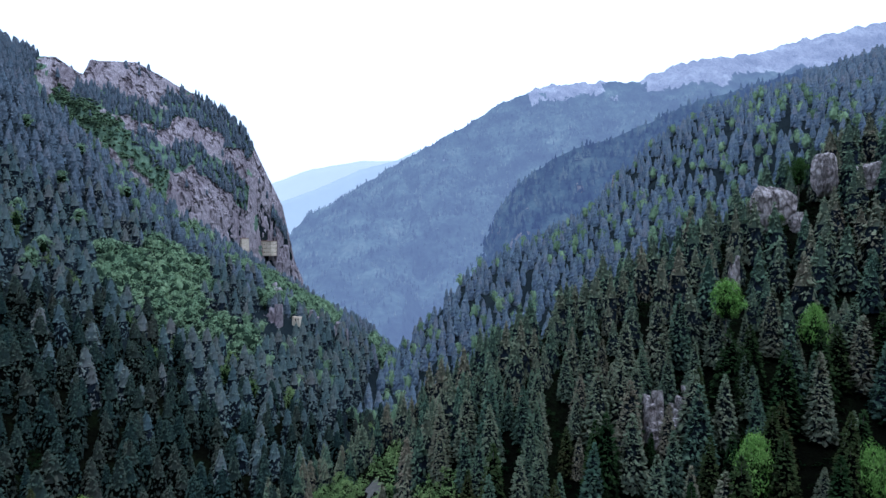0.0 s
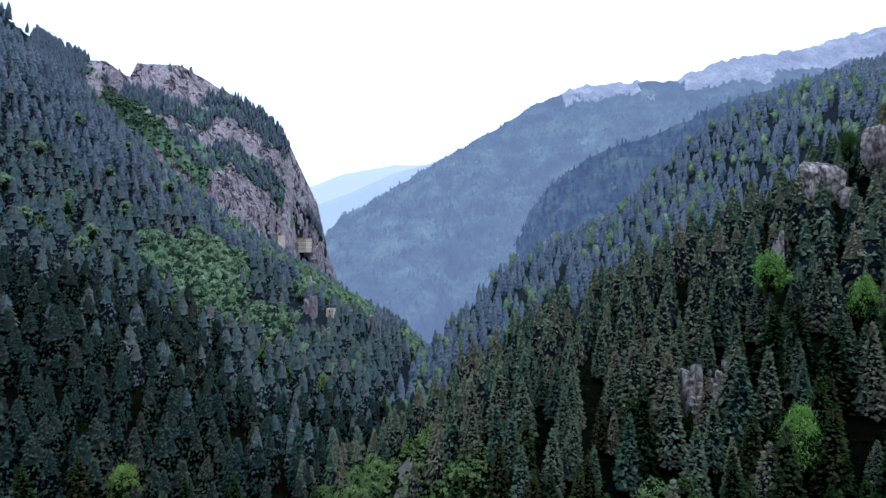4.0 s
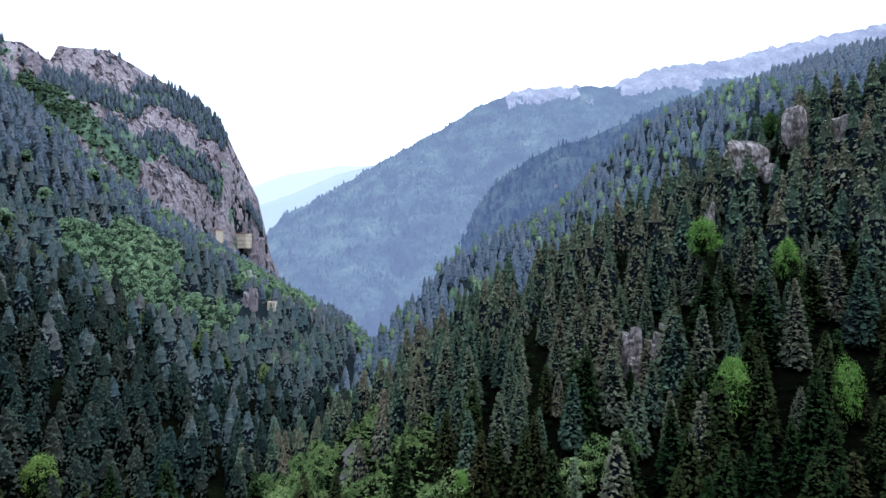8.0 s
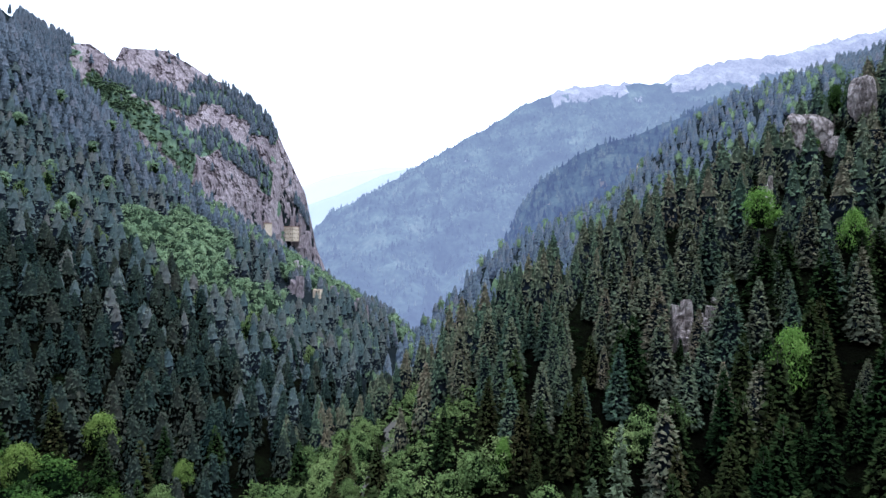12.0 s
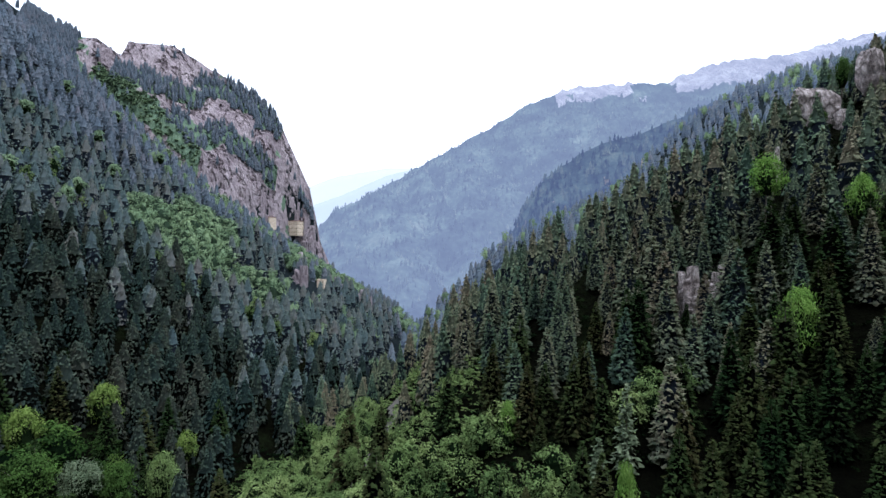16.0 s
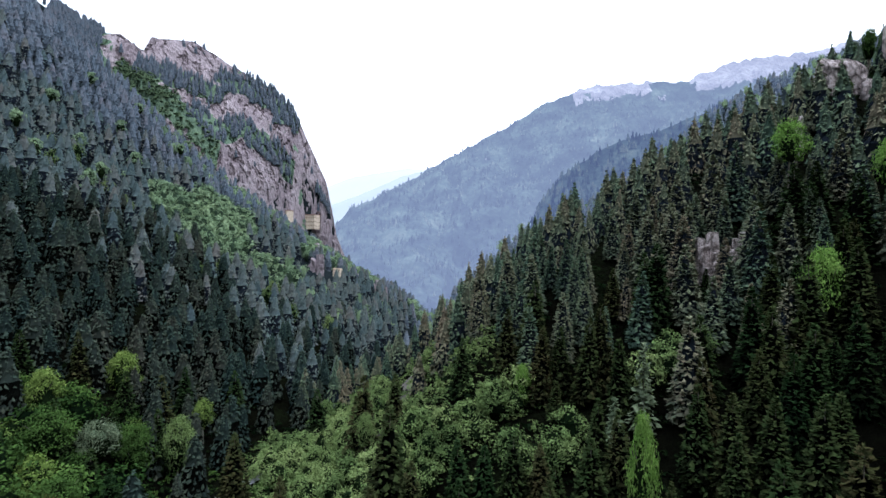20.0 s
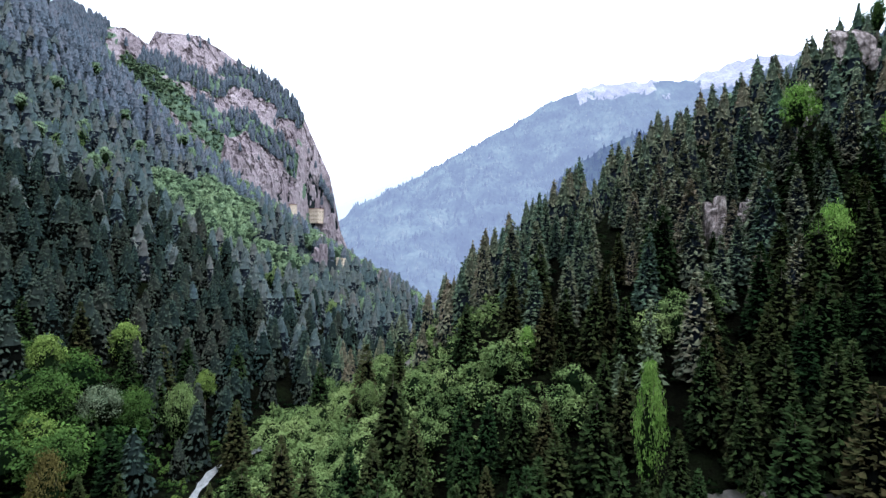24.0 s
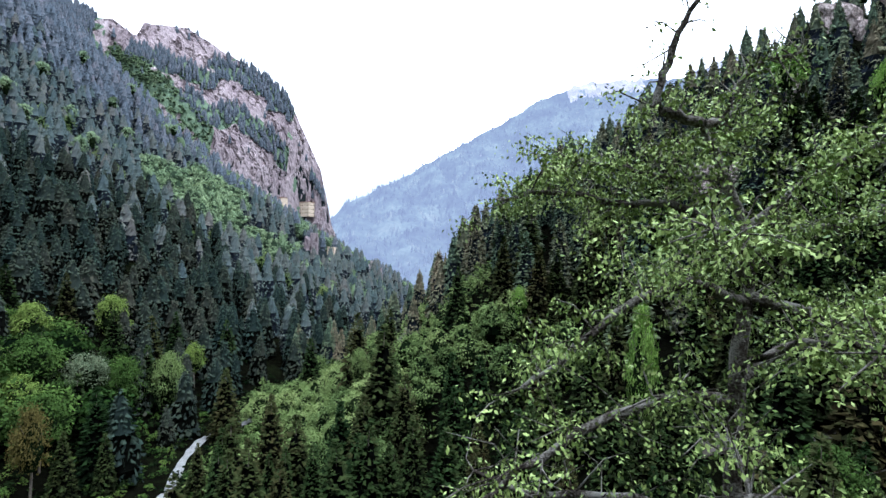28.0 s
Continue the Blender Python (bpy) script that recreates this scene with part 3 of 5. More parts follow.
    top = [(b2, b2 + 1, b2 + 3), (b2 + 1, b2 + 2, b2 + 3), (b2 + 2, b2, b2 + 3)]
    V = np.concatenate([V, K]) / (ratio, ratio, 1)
    # in dense crowns only the lower heart takes the painted shade
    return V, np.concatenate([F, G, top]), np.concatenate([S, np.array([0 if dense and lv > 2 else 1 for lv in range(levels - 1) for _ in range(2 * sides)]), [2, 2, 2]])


def cone_form(seed, rings=3, sides=5):
    """A far spruce: jagged stacked skirts."""
    rng = np.random.default_rng(seed)
    V, F = [], []
    for r in range(rings):
        top, low = 1 - 0.78 * r / rings, max(0.0, 1 - (r + 1.35) / rings)
        rad = 0.5 * (1 - low) ** 0.8
        b = len(V)
        V.append((0, 0, top))
        for s in range(sides):
            th = 2 * np.pi * (s + rng.uniform(-0.3, 0.3)) / sides
            k = rad * rng.uniform(0.7, 1.2)
            V.append((k * np.cos(th), k * np.sin(th), low + rng.uniform(-0.03, 0.05)))
        F += [(b, b + 1 + s, b + 1 + (s + 1) % sides) for s in range(sides)]
    return np.array(V, float), np.array(F)


def crown_form(seed, clumps, leaves, size, low=0.22, wide=0.5, core=True, taper=0.28):
    """A broadleaf crown 1 high: clumps of small turned leaves inside an uneven egg, round a dark heart."""
    rng = np.random.default_rng(seed)
    C = rng.normal(0, 1, (clumps, 3))
    C /= np.linalg.norm(C, axis=1)[:, None]
    C *= rng.uniform(0.3, 1.0, (clumps, 1)) ** 0.4
    C[:, 2] = np.where(rng.uniform(size=clumps) < 0.35, np.abs(C[:, 2]), C[:, 2])
    C[:, :2] *= wide * 0.86 * (1 - taper * C[:, 2:3]) * rng.uniform(0.82, 1.14, (clumps, 1))
    C[:, 2] = low + 0.06 + (1 - low) * 0.5 * (C[:, 2] + 1) * 0.86
    rad = rng.uniform(0.08, 0.19, clumps)
    n = clumps * leaves
    d = rng.normal(0, 1, (n, 3))
    d /= np.linalg.norm(d, axis=1)[:, None]
    d[:, 2] = np.abs(d[:, 2]) * np.where(rng.uniform(size=n) < 0.75, 1, -1)
    p = np.repeat(C, leaves, 0) + d * np.repeat(rad, leaves)[:, None] * rng.uniform(0.75, 1.1, (n, 1)) * np.array([1.25, 1.25, 0.8])
    nrm = d * 0.9 + rng.normal(0, 0.33, (n, 3)) + (0, 0, 0.3)
    nrm /= np.linalg.norm(nrm, axis=1)[:, None]
    t = np.cross(nrm, rng.normal(0, 1, (n, 3)))
    t /= np.linalg.norm(t, axis=1)[:, None]
    bt = np.cross(nrm, t)
    s = size * rng.uniform(0.6, 1.3, (n, 1))
    V = np.stack([p + t * s, p + bt * s * 0.6, p - t * s, p - bt * s * 0.6], 1).reshape(-1, 3)
    i = np.arange(n)[:, None] * 4
    F = np.concatenate([i + [0, 1, 2], i + [0, 2, 3]])
    S = np.zeros(len(F), int)
    # dark heart: the shade inside the crown is put into its colour
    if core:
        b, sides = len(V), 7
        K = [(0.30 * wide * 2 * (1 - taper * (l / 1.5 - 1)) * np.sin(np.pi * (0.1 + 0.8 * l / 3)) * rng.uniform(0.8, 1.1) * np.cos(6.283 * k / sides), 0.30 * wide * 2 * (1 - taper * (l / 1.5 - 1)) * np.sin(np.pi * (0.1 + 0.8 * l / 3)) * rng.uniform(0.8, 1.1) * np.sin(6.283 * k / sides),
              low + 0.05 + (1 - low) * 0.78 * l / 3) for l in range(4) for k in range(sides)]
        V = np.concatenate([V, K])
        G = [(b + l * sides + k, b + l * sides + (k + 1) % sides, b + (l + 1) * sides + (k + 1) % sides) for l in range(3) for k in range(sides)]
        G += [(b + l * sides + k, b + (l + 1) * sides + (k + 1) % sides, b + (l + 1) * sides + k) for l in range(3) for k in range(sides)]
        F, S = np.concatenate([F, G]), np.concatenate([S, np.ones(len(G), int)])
    return V, F, S


def tube(points, radii, sides=6):
    """A bent tapering stem along points: corners and quads."""
    pts = [Vector(p) for p in points]
    V, F = [], []
    for i, p in enumerate(pts):
        way = (pts[min(i + 1, len(pts) - 1)] - pts[max(i - 1, 0)]).normalized()
        a = way.orthogonal().normalized()
        b = way.cross(a)
        V += [p + (a * math.cos(6.2832 * k / sides) + b * math.sin(6.2832 * k / sides)) * radii[i] for k in range(sides)]
    for i in range(len(pts) - 1):
        F += [(i * sides + k, i * sides + (k + 1) % sides, (i + 1) * sides + (k + 1) % sides, (i + 1) * sides + k) for k in range(sides)]
    return np.array([tuple(v) for v in V]), np.array(F)


def joined(pieces):
    V, F, b = [], [], 0
    for v, f in pieces:
        V.append(v), F.append(f + b)
        b += len(v)
    return np.concatenate(V), np.concatenate(F)


def scatter(x0, x1, y0, y1, step, rng, jitter=0.45):
    X, Y = np.meshgrid(np.arange(x0, x1, step), np.arange(y0, y1, step), indexing="ij")
    X = X + rng.uniform(-jitter, jitter, X.shape) * step
    Y = Y + rng.uniform(-jitter, jitter, Y.shape) * step
    return X.ravel(), Y.ravel()


def steepness(x, y):
    e = 4.0
    return np.hypot(ground_z(x + e, y) - ground_z(x - e, y), ground_z(x, y + e) - ground_z(x, y - e)) / (2 * e)


def rows_of(x, y, h, w, sink=0.4):
    return np.stack([x, y, ground_z(x, y) - sink, h, w], 1)


def in_blob(x, y, blobs):
    """How far inside the nearest of the patches (x, y, radius x, radius y): above 0 inside."""
    return np.max([1 - np.hypot((x - a) / c, (y - b) / d) for a, b, c, d in blobs], axis=0)


# ---- woods ----
rng = np.random.default_rng(4)
NEAR_FORMS = [spruce_form(100 + i, 820, 0.058, 0.44, rng.uniform(0.66, 0.82)) for i in range(6)]
SLOPE_FORMS = [spruce_form(150 + i, 330, 0.072, 0.48, rng.uniform(0.52, 0.64), False, True) for i in range(6)]
SPUR_FORMS = [spruce_form(170 + i, 360, 0.070, 0.46, rng.uniform(0.7, 0.86), False, True) for i in range(6)]
MID_FORMS = [spruce_form(200 + i, 170, 0.085, 0.5, rng.uniform(0.5, 0.62), False, True) for i in range(5)]
FAR_FORMS = [spruce_form(300 + i, 62, 0.125, 0.52, rng.uniform(0.5, 0.62), False, True) for i in range(4)]
CONES = [cone_form(400 + i) for i in range(4)]
BROAD_FORMS = [crown_form(500 + i, 34, 26, 0.034, 0.12) for i in range(5)]
SLOPEBROAD_FORMS = [crown_form(550 + i, 22, 16, 0.046, 0.1) for i in range(4)]
FARBROAD_FORMS = [crown_form(600 + i, 16, 13, 0.058) for i in range(4)]
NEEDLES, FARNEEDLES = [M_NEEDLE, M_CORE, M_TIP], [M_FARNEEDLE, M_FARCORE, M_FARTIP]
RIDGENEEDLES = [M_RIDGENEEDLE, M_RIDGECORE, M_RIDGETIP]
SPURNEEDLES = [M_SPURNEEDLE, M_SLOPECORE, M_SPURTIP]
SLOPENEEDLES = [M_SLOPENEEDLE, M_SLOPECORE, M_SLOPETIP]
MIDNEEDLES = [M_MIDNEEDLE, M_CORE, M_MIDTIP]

# patches of broadleaf trees: x, y and half sizes in plan
GREEN = [(-215, 700, 30, 60), (-178, 720, 28, 70), (-150, 690, 20, 60), (-222, 440, 42, 46), (-255, 505, 36, 55), (-190, 455, 36, 36), (-190, 605, 22, 46), (-165, 645, 18, 36), (-235, 435, 52, 28), (-200, 440, 42, 24), (-272, 470, 38, 30), (-278, 555, 32, 36), (-255, 690, 28, 48), (-232, 745, 30, 45), (-325, 690, 20, 32), (-470, 722, 55, 15), (-410, 728, 36, 15), (-520, 712, 34, 16), (-345, 745, 26, 16),
         (-150, 188, 27, 18), (-126, 163, 26, 24), (-65, 262, 18, 44), (-128, 137, 26, 22), (-104, 126, 22, 18), (-78, 228, 16, 22), (-35, 165, 22, 24), (-55, 205, 14, 20), (-18, 172, 15, 10), (3, 172, 14, 8), (20, 155, 13, 7), (56, 162, 13, 7), (-60, 720, 40, 120), (-185, 830, 36, 50)]
# the open thicket on the valley floor
CLEAR = [(-62, 235, 36, 46), (-22, 188, 30, 32), (-68, 192, 22, 44), (-40, 265, 22, 30), (-6, 168, 26, 16)]
# room round the rocks, single trees, stream and track, cleared to suit the camera's view
OPEN = [(-155, 180, 7, 7), (-150, 213, 7, 7), (-115, 215, 5, 6), (-121, 181, 7, 7), (-111, 190, 6, 6), (-132, 176, 7, 7), (-139, 163, 8, 8), (-117, 141, 7, 7), (-130, 148, 6, 6), (106, 194, 5, 4.5), (96, 157, 5, 5), (132, 184, 5, 4.5), (36.5, 124, 4, 5), (123, 147, 4.5, 5), (46, 148, 11, 11),
        (152, 237, 14, 11), (173, 235, 7, 6), (197, 237, 10, 6), (75, 187, 2.6, 3), (83, 189, 2, 2), (120, 216, 3, 6), (-91, 152, 7, 40), (-79, 124, 9, 24), (-85, 140, 8, 20), (-96, 195, 6, 20), (-84, 122, 9, 26), (-40, 235, 9, 45), (80, 121, 28, 4), (-164, 524, 26, 28), (-88, 110, 9, 20)]
# single trees that stand out: x, y, height
LEADERS = [(-88.5, 190, 27), (-75, 245, 29), (-44, 203, 35), (-32, 201, 26), (-27.5, 158, 34), (-28.2, 140, 30), (-18.6, 150, 24), (-6.5, 185, 20), (18.4, 173, 24), (17.3, 130, 28),
           (53.7, 140, 25), (59.6, 135, 26), (70.4, 145, 22), (73.7, 125, 30), (62.7, 118, 29), (73.2, 112, 34), (-5.6, 150, 24), (-118, 190, 24), (-126, 205, 27), (-112, 240, 27), (-140, 170, 22), (-160, 205, 24), (-168, 186, 25), (-138, 200, 23), (-121, 160, 20), (-142, 150, 21), (-126, 222, 26)]

trunk_v = np.array([(0.012 * np.cos(a) * k, 0.012 * np.sin(a) * k, z) for z, k in ((0, 1.2), (0.5, 0.7), (0.97, 0.15)) for a in np.linspace(0, 2 * np.pi, 7)[:-1]])
trunk_f = np.array([(r * 6 + i, r * 6 + (i + 1) % 6, r * 6 + 6 + (i + 1) % 6, r * 6 + 6 + i) for r in range(2) for i in range(6)])
trunk_me = mesh_of("trunk", trunk_v, trunk_f, M_BARK, True)
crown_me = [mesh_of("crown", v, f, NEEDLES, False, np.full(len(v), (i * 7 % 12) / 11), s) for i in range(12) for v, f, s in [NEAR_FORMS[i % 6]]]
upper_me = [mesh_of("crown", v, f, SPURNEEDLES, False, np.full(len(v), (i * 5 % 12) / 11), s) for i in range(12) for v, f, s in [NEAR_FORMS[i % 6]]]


def spruce(x, y, h, w, label, form, tone_turn):
    tree = tagged(new("spruce_tree"), label, "tree", "spruces on the near slope")
    tree.matrix_world = Matrix.LocRotScale((x, y, float(ground_z(x, y)) - 0.4), Euler((rng.normal(0, 0.02), rng.normal(0, 0.02), tone_turn)), None)
    for nm, me, s in (("trunk", trunk_me, h), ("crown", form, w)):
        part(nm, me, tree).scale = (s, s, h)


for i, (x, y, h) in enumerate(LEADERS):
    spruce(x, y, h, h * rng.uniform(0.43, 0.5), "big dark spruce standing free by the stream", crown_me[int(rng.integers(0, 12))], rng.uniform(0, 6.28))

# placed to cover beech trunks and the crag's foot in the camera's view
for x, y, h in ((103, 188, 27), (110, 189, 24), (106, 184, 22), (128, 178, 25), (135, 179, 22), (72, 182, 11), (79, 181, 12), (85, 182, 11), (67, 185, 12), (89, 184, 10), (34, 120, 21), (39, 121, 19), (36, 116, 17)):
    spruce(x, y, h, h * 0.5, "dark spruce before a bright green beech or a pale crag", crown_me[int(rng.integers(0, 12))], rng.uniform(0, 6.28))

# near spur and the banks of the stream
x, y = scatter(-190, 340, 66, 345, 9.1, rng)
keep = (in_blob(x, y, OPEN) < 0) & (in_blob(x, y, CLEAR) < 0.1 * fractal(x, y, 0, 0.08, 2, 12)) & ((in_blob(x, y, GREEN) < 0.05) | (rng.uniform(size=len(x)) < np.where(y < 200, 0.1, 0.2))) & (np.hypot(x, y) > 72) & (y < lerp(x, SPUR_X, SPUR_END) + 12) & (x > -0.95 * y - 30) & ((x > foot_left(y) + 4) | (y < 150))
keep &= (x < 1.05 * y + 30) & ~((x > -70) & (x < 25) & (y < 112))
near = np.min([np.hypot(x - a, y - b) for a, b, _ in LEADERS], axis=0)
keep &= near > 4.5
x, y = x[keep], y[keep]
h = rng.uniform(19, 30, len(x)) * np.where(rng.uniform(size=len(x)) < 0.25, 0.62, 1)
sp = rows_of(x, y, h, np.maximum(7.0, h * rng.uniform(0.40, 0.50, len(x))))
order = np.argsort(np.hypot(sp[:, 0] - 20, sp[:, 1]))
for i, (px, py, pz, ph, pw) in enumerate(sp[order[:280]]):
    # beyond about y 172 the crowns take needles with haze painted in
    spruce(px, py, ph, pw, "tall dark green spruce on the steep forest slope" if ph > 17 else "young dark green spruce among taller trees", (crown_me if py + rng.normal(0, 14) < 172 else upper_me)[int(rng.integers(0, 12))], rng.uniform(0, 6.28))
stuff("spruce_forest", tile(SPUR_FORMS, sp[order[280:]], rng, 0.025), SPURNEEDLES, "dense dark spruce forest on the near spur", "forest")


def stand(x0, x1, y0, y1, step, forms, ok, mats, label, hmin=18, hmax=27, wmin=0.43, wmax=0.53):
    x, y = scatter(x0, x1, y0, y1, step, rng)
    keep = ok(x, y)
    x, y = x[keep], y[keep]
    h = rng.uniform(hmin, hmax, len(x)) * np.where(rng.uniform(size=len(x)) < 0.2, 0.7, 1)
    return stuff("spruce_forest", tile(forms, rows_of(x, y, h, h * rng.uniform(wmin, wmax, len(x))), rng, 0.025), mats, label, "forest")


def left_ok(x, y):
    return (x < foot_left(y) + 12) & (in_blob(x, y, GREEN) < 0.15 * fractal(x, y, 0, 0.03, 2, 9)) & (in_blob(x, y, OPEN) < 0) & (in_blob(x, y, CLEAR) < 0) & (steepness(x, y) < 1.25) & (x > -0.95 * y - 60) & (rng.uniform(size=len(x)) < 0.95)


def ridge_ok(x, y):
    return (y > lerp(x, SPUR_X, SPUR_END) + 30) & (x > foot_left(y) + 12) & (y < lerp(x, RIDGE_X, RIDGE_Y) + 12) & (x < 0.95 * y + 40) & (in_blob(x, y, GREEN) < 0) & (in_blob(x, y, OPEN) < 0) & (fractal(x, y, 0, 0.05, 2, 77) < 0.5)


def between(y0, y1, y2, y3):
    """The haze-coloured zone of the left side whose trees begin to show at y0, fill it from y1 to y2 and thin out to
    y3.
    """
    def ok(x, y):
        q = fractal(x, y, 0, 0.02, 3, 61) * 80 + fractal(x, y, 0, 0.3, 2, 62) * 130
        # the hazier needle colours begin sooner high on the slope
        q = q + 0.5 * np.maximum(0, -x - 200)
        return left_ok(x, y) & (y + q > (y0 + y1) / 2) & (y + q < (y2 + y3) / 2)
    return ok


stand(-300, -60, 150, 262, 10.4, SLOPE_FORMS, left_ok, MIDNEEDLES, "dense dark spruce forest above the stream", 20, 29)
stand(-420, -60, 262, 460, 10.4, SLOPE_FORMS, between(0, 0, 290, 400), MIDNEEDLES, "dense dark spruce forest on the valley's left side", 20, 29)
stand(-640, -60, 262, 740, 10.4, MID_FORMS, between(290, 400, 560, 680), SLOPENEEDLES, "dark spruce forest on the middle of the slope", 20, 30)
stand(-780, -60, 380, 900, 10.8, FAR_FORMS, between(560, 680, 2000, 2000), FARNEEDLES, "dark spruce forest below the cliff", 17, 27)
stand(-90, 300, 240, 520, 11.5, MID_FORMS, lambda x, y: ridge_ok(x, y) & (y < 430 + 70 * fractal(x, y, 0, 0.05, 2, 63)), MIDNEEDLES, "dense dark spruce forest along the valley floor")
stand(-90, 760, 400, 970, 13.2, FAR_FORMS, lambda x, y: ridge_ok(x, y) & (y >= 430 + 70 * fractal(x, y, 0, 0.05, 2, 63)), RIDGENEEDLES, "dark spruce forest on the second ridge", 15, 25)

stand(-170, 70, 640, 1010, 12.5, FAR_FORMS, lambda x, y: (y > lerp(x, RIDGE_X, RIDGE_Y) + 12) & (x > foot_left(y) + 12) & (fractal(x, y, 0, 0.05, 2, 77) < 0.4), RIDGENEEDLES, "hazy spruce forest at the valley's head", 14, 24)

# trees on the ledges and the top of the cliff
n = 3200
cx = rng.uniform(-640, -258, n)
cvv = np.where(rng.uniform(size=n) < 0.06, rng.normal(1.0, 0.015, n), rng.uniform(0.02, 0.98, n))
yb, yt = lerp(cx, CLIFF_FOOT_X, CLIFF_FOOT_Y), lerp(cx, CLIFF_X, CLIFF_TOP_Y)
cy = yb + (yt - yb) * cvv
cz, _ = cliff(cx, cy)
keep = np.any([on_ledge(cx, cz, b) for b in LEDGES], axis=0) | ((cvv > 0.95) & (cx > -430) & (cx < -300) & (fractal(cx, cy, 0, 0.05, 2, 15) > -0.2)) | ((rng.uniform(size=n) < 0.008) & (cvv < 0.9)) | (cx < -570 + 12 * fractal(cz, cx, 0, 0.05, 2, 18))
mx = on_ledge(cx, cz, MEADOW)
meadow = np.stack([cx[mx], cy[mx] - 3, cz[mx] - 1.5, rng.uniform(3, 7, mx.sum()), rng.uniform(5, 9, mx.sum())], 1)
cx, cy, cz = cx[keep], cy[keep] - 2, cz[keep]
h = rng.uniform(9, 16, len(cx))
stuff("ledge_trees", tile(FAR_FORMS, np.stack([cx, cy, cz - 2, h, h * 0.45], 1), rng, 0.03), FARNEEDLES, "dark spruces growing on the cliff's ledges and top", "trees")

stuff("meadow_shrubs", tile(FARBROAD_FORMS, meadow, rng), [M_FARLEAF, M_LEAFCORE], "light green shrubs along the foot of the upper cliff", "shrubs")

# low bushes on the stream's banks
UNDER = [crown_form(700 + i, 5, 5, 0.16, 0.0, 0.5, False) for i in range(4)]
BANK = [crown_form(720 + i, 9, 14, 0.07, 0.0, 0.5, False) for i in range(3)]
x, y = scatter(-165, -50, 88, 205, 3.3, rng)
off = np.abs(x - lerp(y, [100, 120, 148, 170, 186, 200, 216, 236], [-76, -78, -84, -92, -95, -94, -86, -76]))
keep = (off > 3.6) & (rng.uniform(size=len(x)) < np.where(off < 15, 0.8, 0.45 * (x < -85)))
x, y = x[keep], y[keep]
h = rng.uniform(1.4, 3.6, len(x))
stuff("bank_bushes", tile(BANK, rows_of(x, y, h, h * 1.3, 0.2), rng), [M_LEAF], "fresh green bushes along the stream and the slope above it", "shrubs")

# pale thicket in the clearing
x, y = scatter(-105, 25, 145, 300, 3.9, rng)
keep = (in_blob(x, y, CLEAR) > -0.05) & (in_blob(x, y, [(-91, 152, 5, 40), (-96, 190, 5, 20), (-38, 250, 4, 34)]) < 0) & (rng.uniform(size=len(x)) < 0.55 + 0.9 * fractal(x, y, 0, 0.09, 2, 52))
x, y = x[keep], y[keep]
h = rng.uniform(3.0, 7.5, len(x))
stuff("thicket", tile(BANK, rows_of(x, y, h, h * rng.uniform(0.75, 1.1, len(x)), 0.2), rng), [M_LEAFPALE], "pale green young thicket in the clearing", "shrubs")
x, y = scatter(-105, 25, 145, 300, 2.6, rng)
keep = (in_blob(x, y, CLEAR) > -0.1) & (in_blob(x, y, [(-91, 152, 3, 40), (-96, 190, 4, 20), (-38, 250, 4, 34)]) < 0)
x, y = x[keep], y[keep]
h = rng.uniform(0.7, 1.7, len(x))
stuff("grass", tile(UNDER, rows_of(x, y, h, h * 2.4, 0.1), rng), [M_LEAFPALE], "tall pale green grass and herbs in the clearing", "grass")

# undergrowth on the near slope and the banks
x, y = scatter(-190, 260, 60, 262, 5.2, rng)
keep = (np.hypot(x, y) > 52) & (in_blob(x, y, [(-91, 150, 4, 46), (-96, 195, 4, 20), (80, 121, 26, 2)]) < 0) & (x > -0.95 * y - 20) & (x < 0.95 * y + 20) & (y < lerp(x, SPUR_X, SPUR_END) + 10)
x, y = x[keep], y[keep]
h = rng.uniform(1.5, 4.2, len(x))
# its leaf colour carries the shade painted in under the spruces
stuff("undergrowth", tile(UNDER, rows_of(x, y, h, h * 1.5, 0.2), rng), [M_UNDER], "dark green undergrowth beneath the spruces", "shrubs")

# broadleaf patches and scattered broadleaf trees
x, y = scatter(-500, 60, 350, 900, 9.6, rng)
x2, y2 = scatter(-215, 75, 85, 345, 6.0, rng)
x, y = np.concatenate([x, x2]), np.concatenate([y, y2])
keep = (in_blob(x, y, GREEN) > 0.02) & (np.hypot(x, y) > 74) & ((x > -92) | (y > 350) | (rng.uniform(size=len(x)) < 0.2)) & (steepness(x, y) < 1.3) & (in_blob(x, y, OPEN) < 0)
x, y = x[keep], y[keep]
h = rng.uniform(8, 16, len(x)) * np.where((x < -370) & (y > 700), 0.45, np.where((y < 350) & (x < -92), 1.3, np.where(y < 350, 0.9, 1.25)))
pale = rows_of(x, y, h, h * rng.uniform(0.75, 1.1, len(x)), 1.0)
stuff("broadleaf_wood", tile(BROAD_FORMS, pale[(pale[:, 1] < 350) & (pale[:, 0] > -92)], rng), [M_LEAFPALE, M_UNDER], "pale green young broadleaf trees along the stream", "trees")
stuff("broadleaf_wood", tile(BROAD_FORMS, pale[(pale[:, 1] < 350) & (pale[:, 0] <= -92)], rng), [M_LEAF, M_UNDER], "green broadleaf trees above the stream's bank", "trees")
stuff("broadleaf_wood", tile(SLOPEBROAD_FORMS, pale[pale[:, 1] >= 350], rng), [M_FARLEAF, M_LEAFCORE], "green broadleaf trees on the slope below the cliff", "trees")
x, y = scatter(-600, 500, 240, 880, 27, rng)
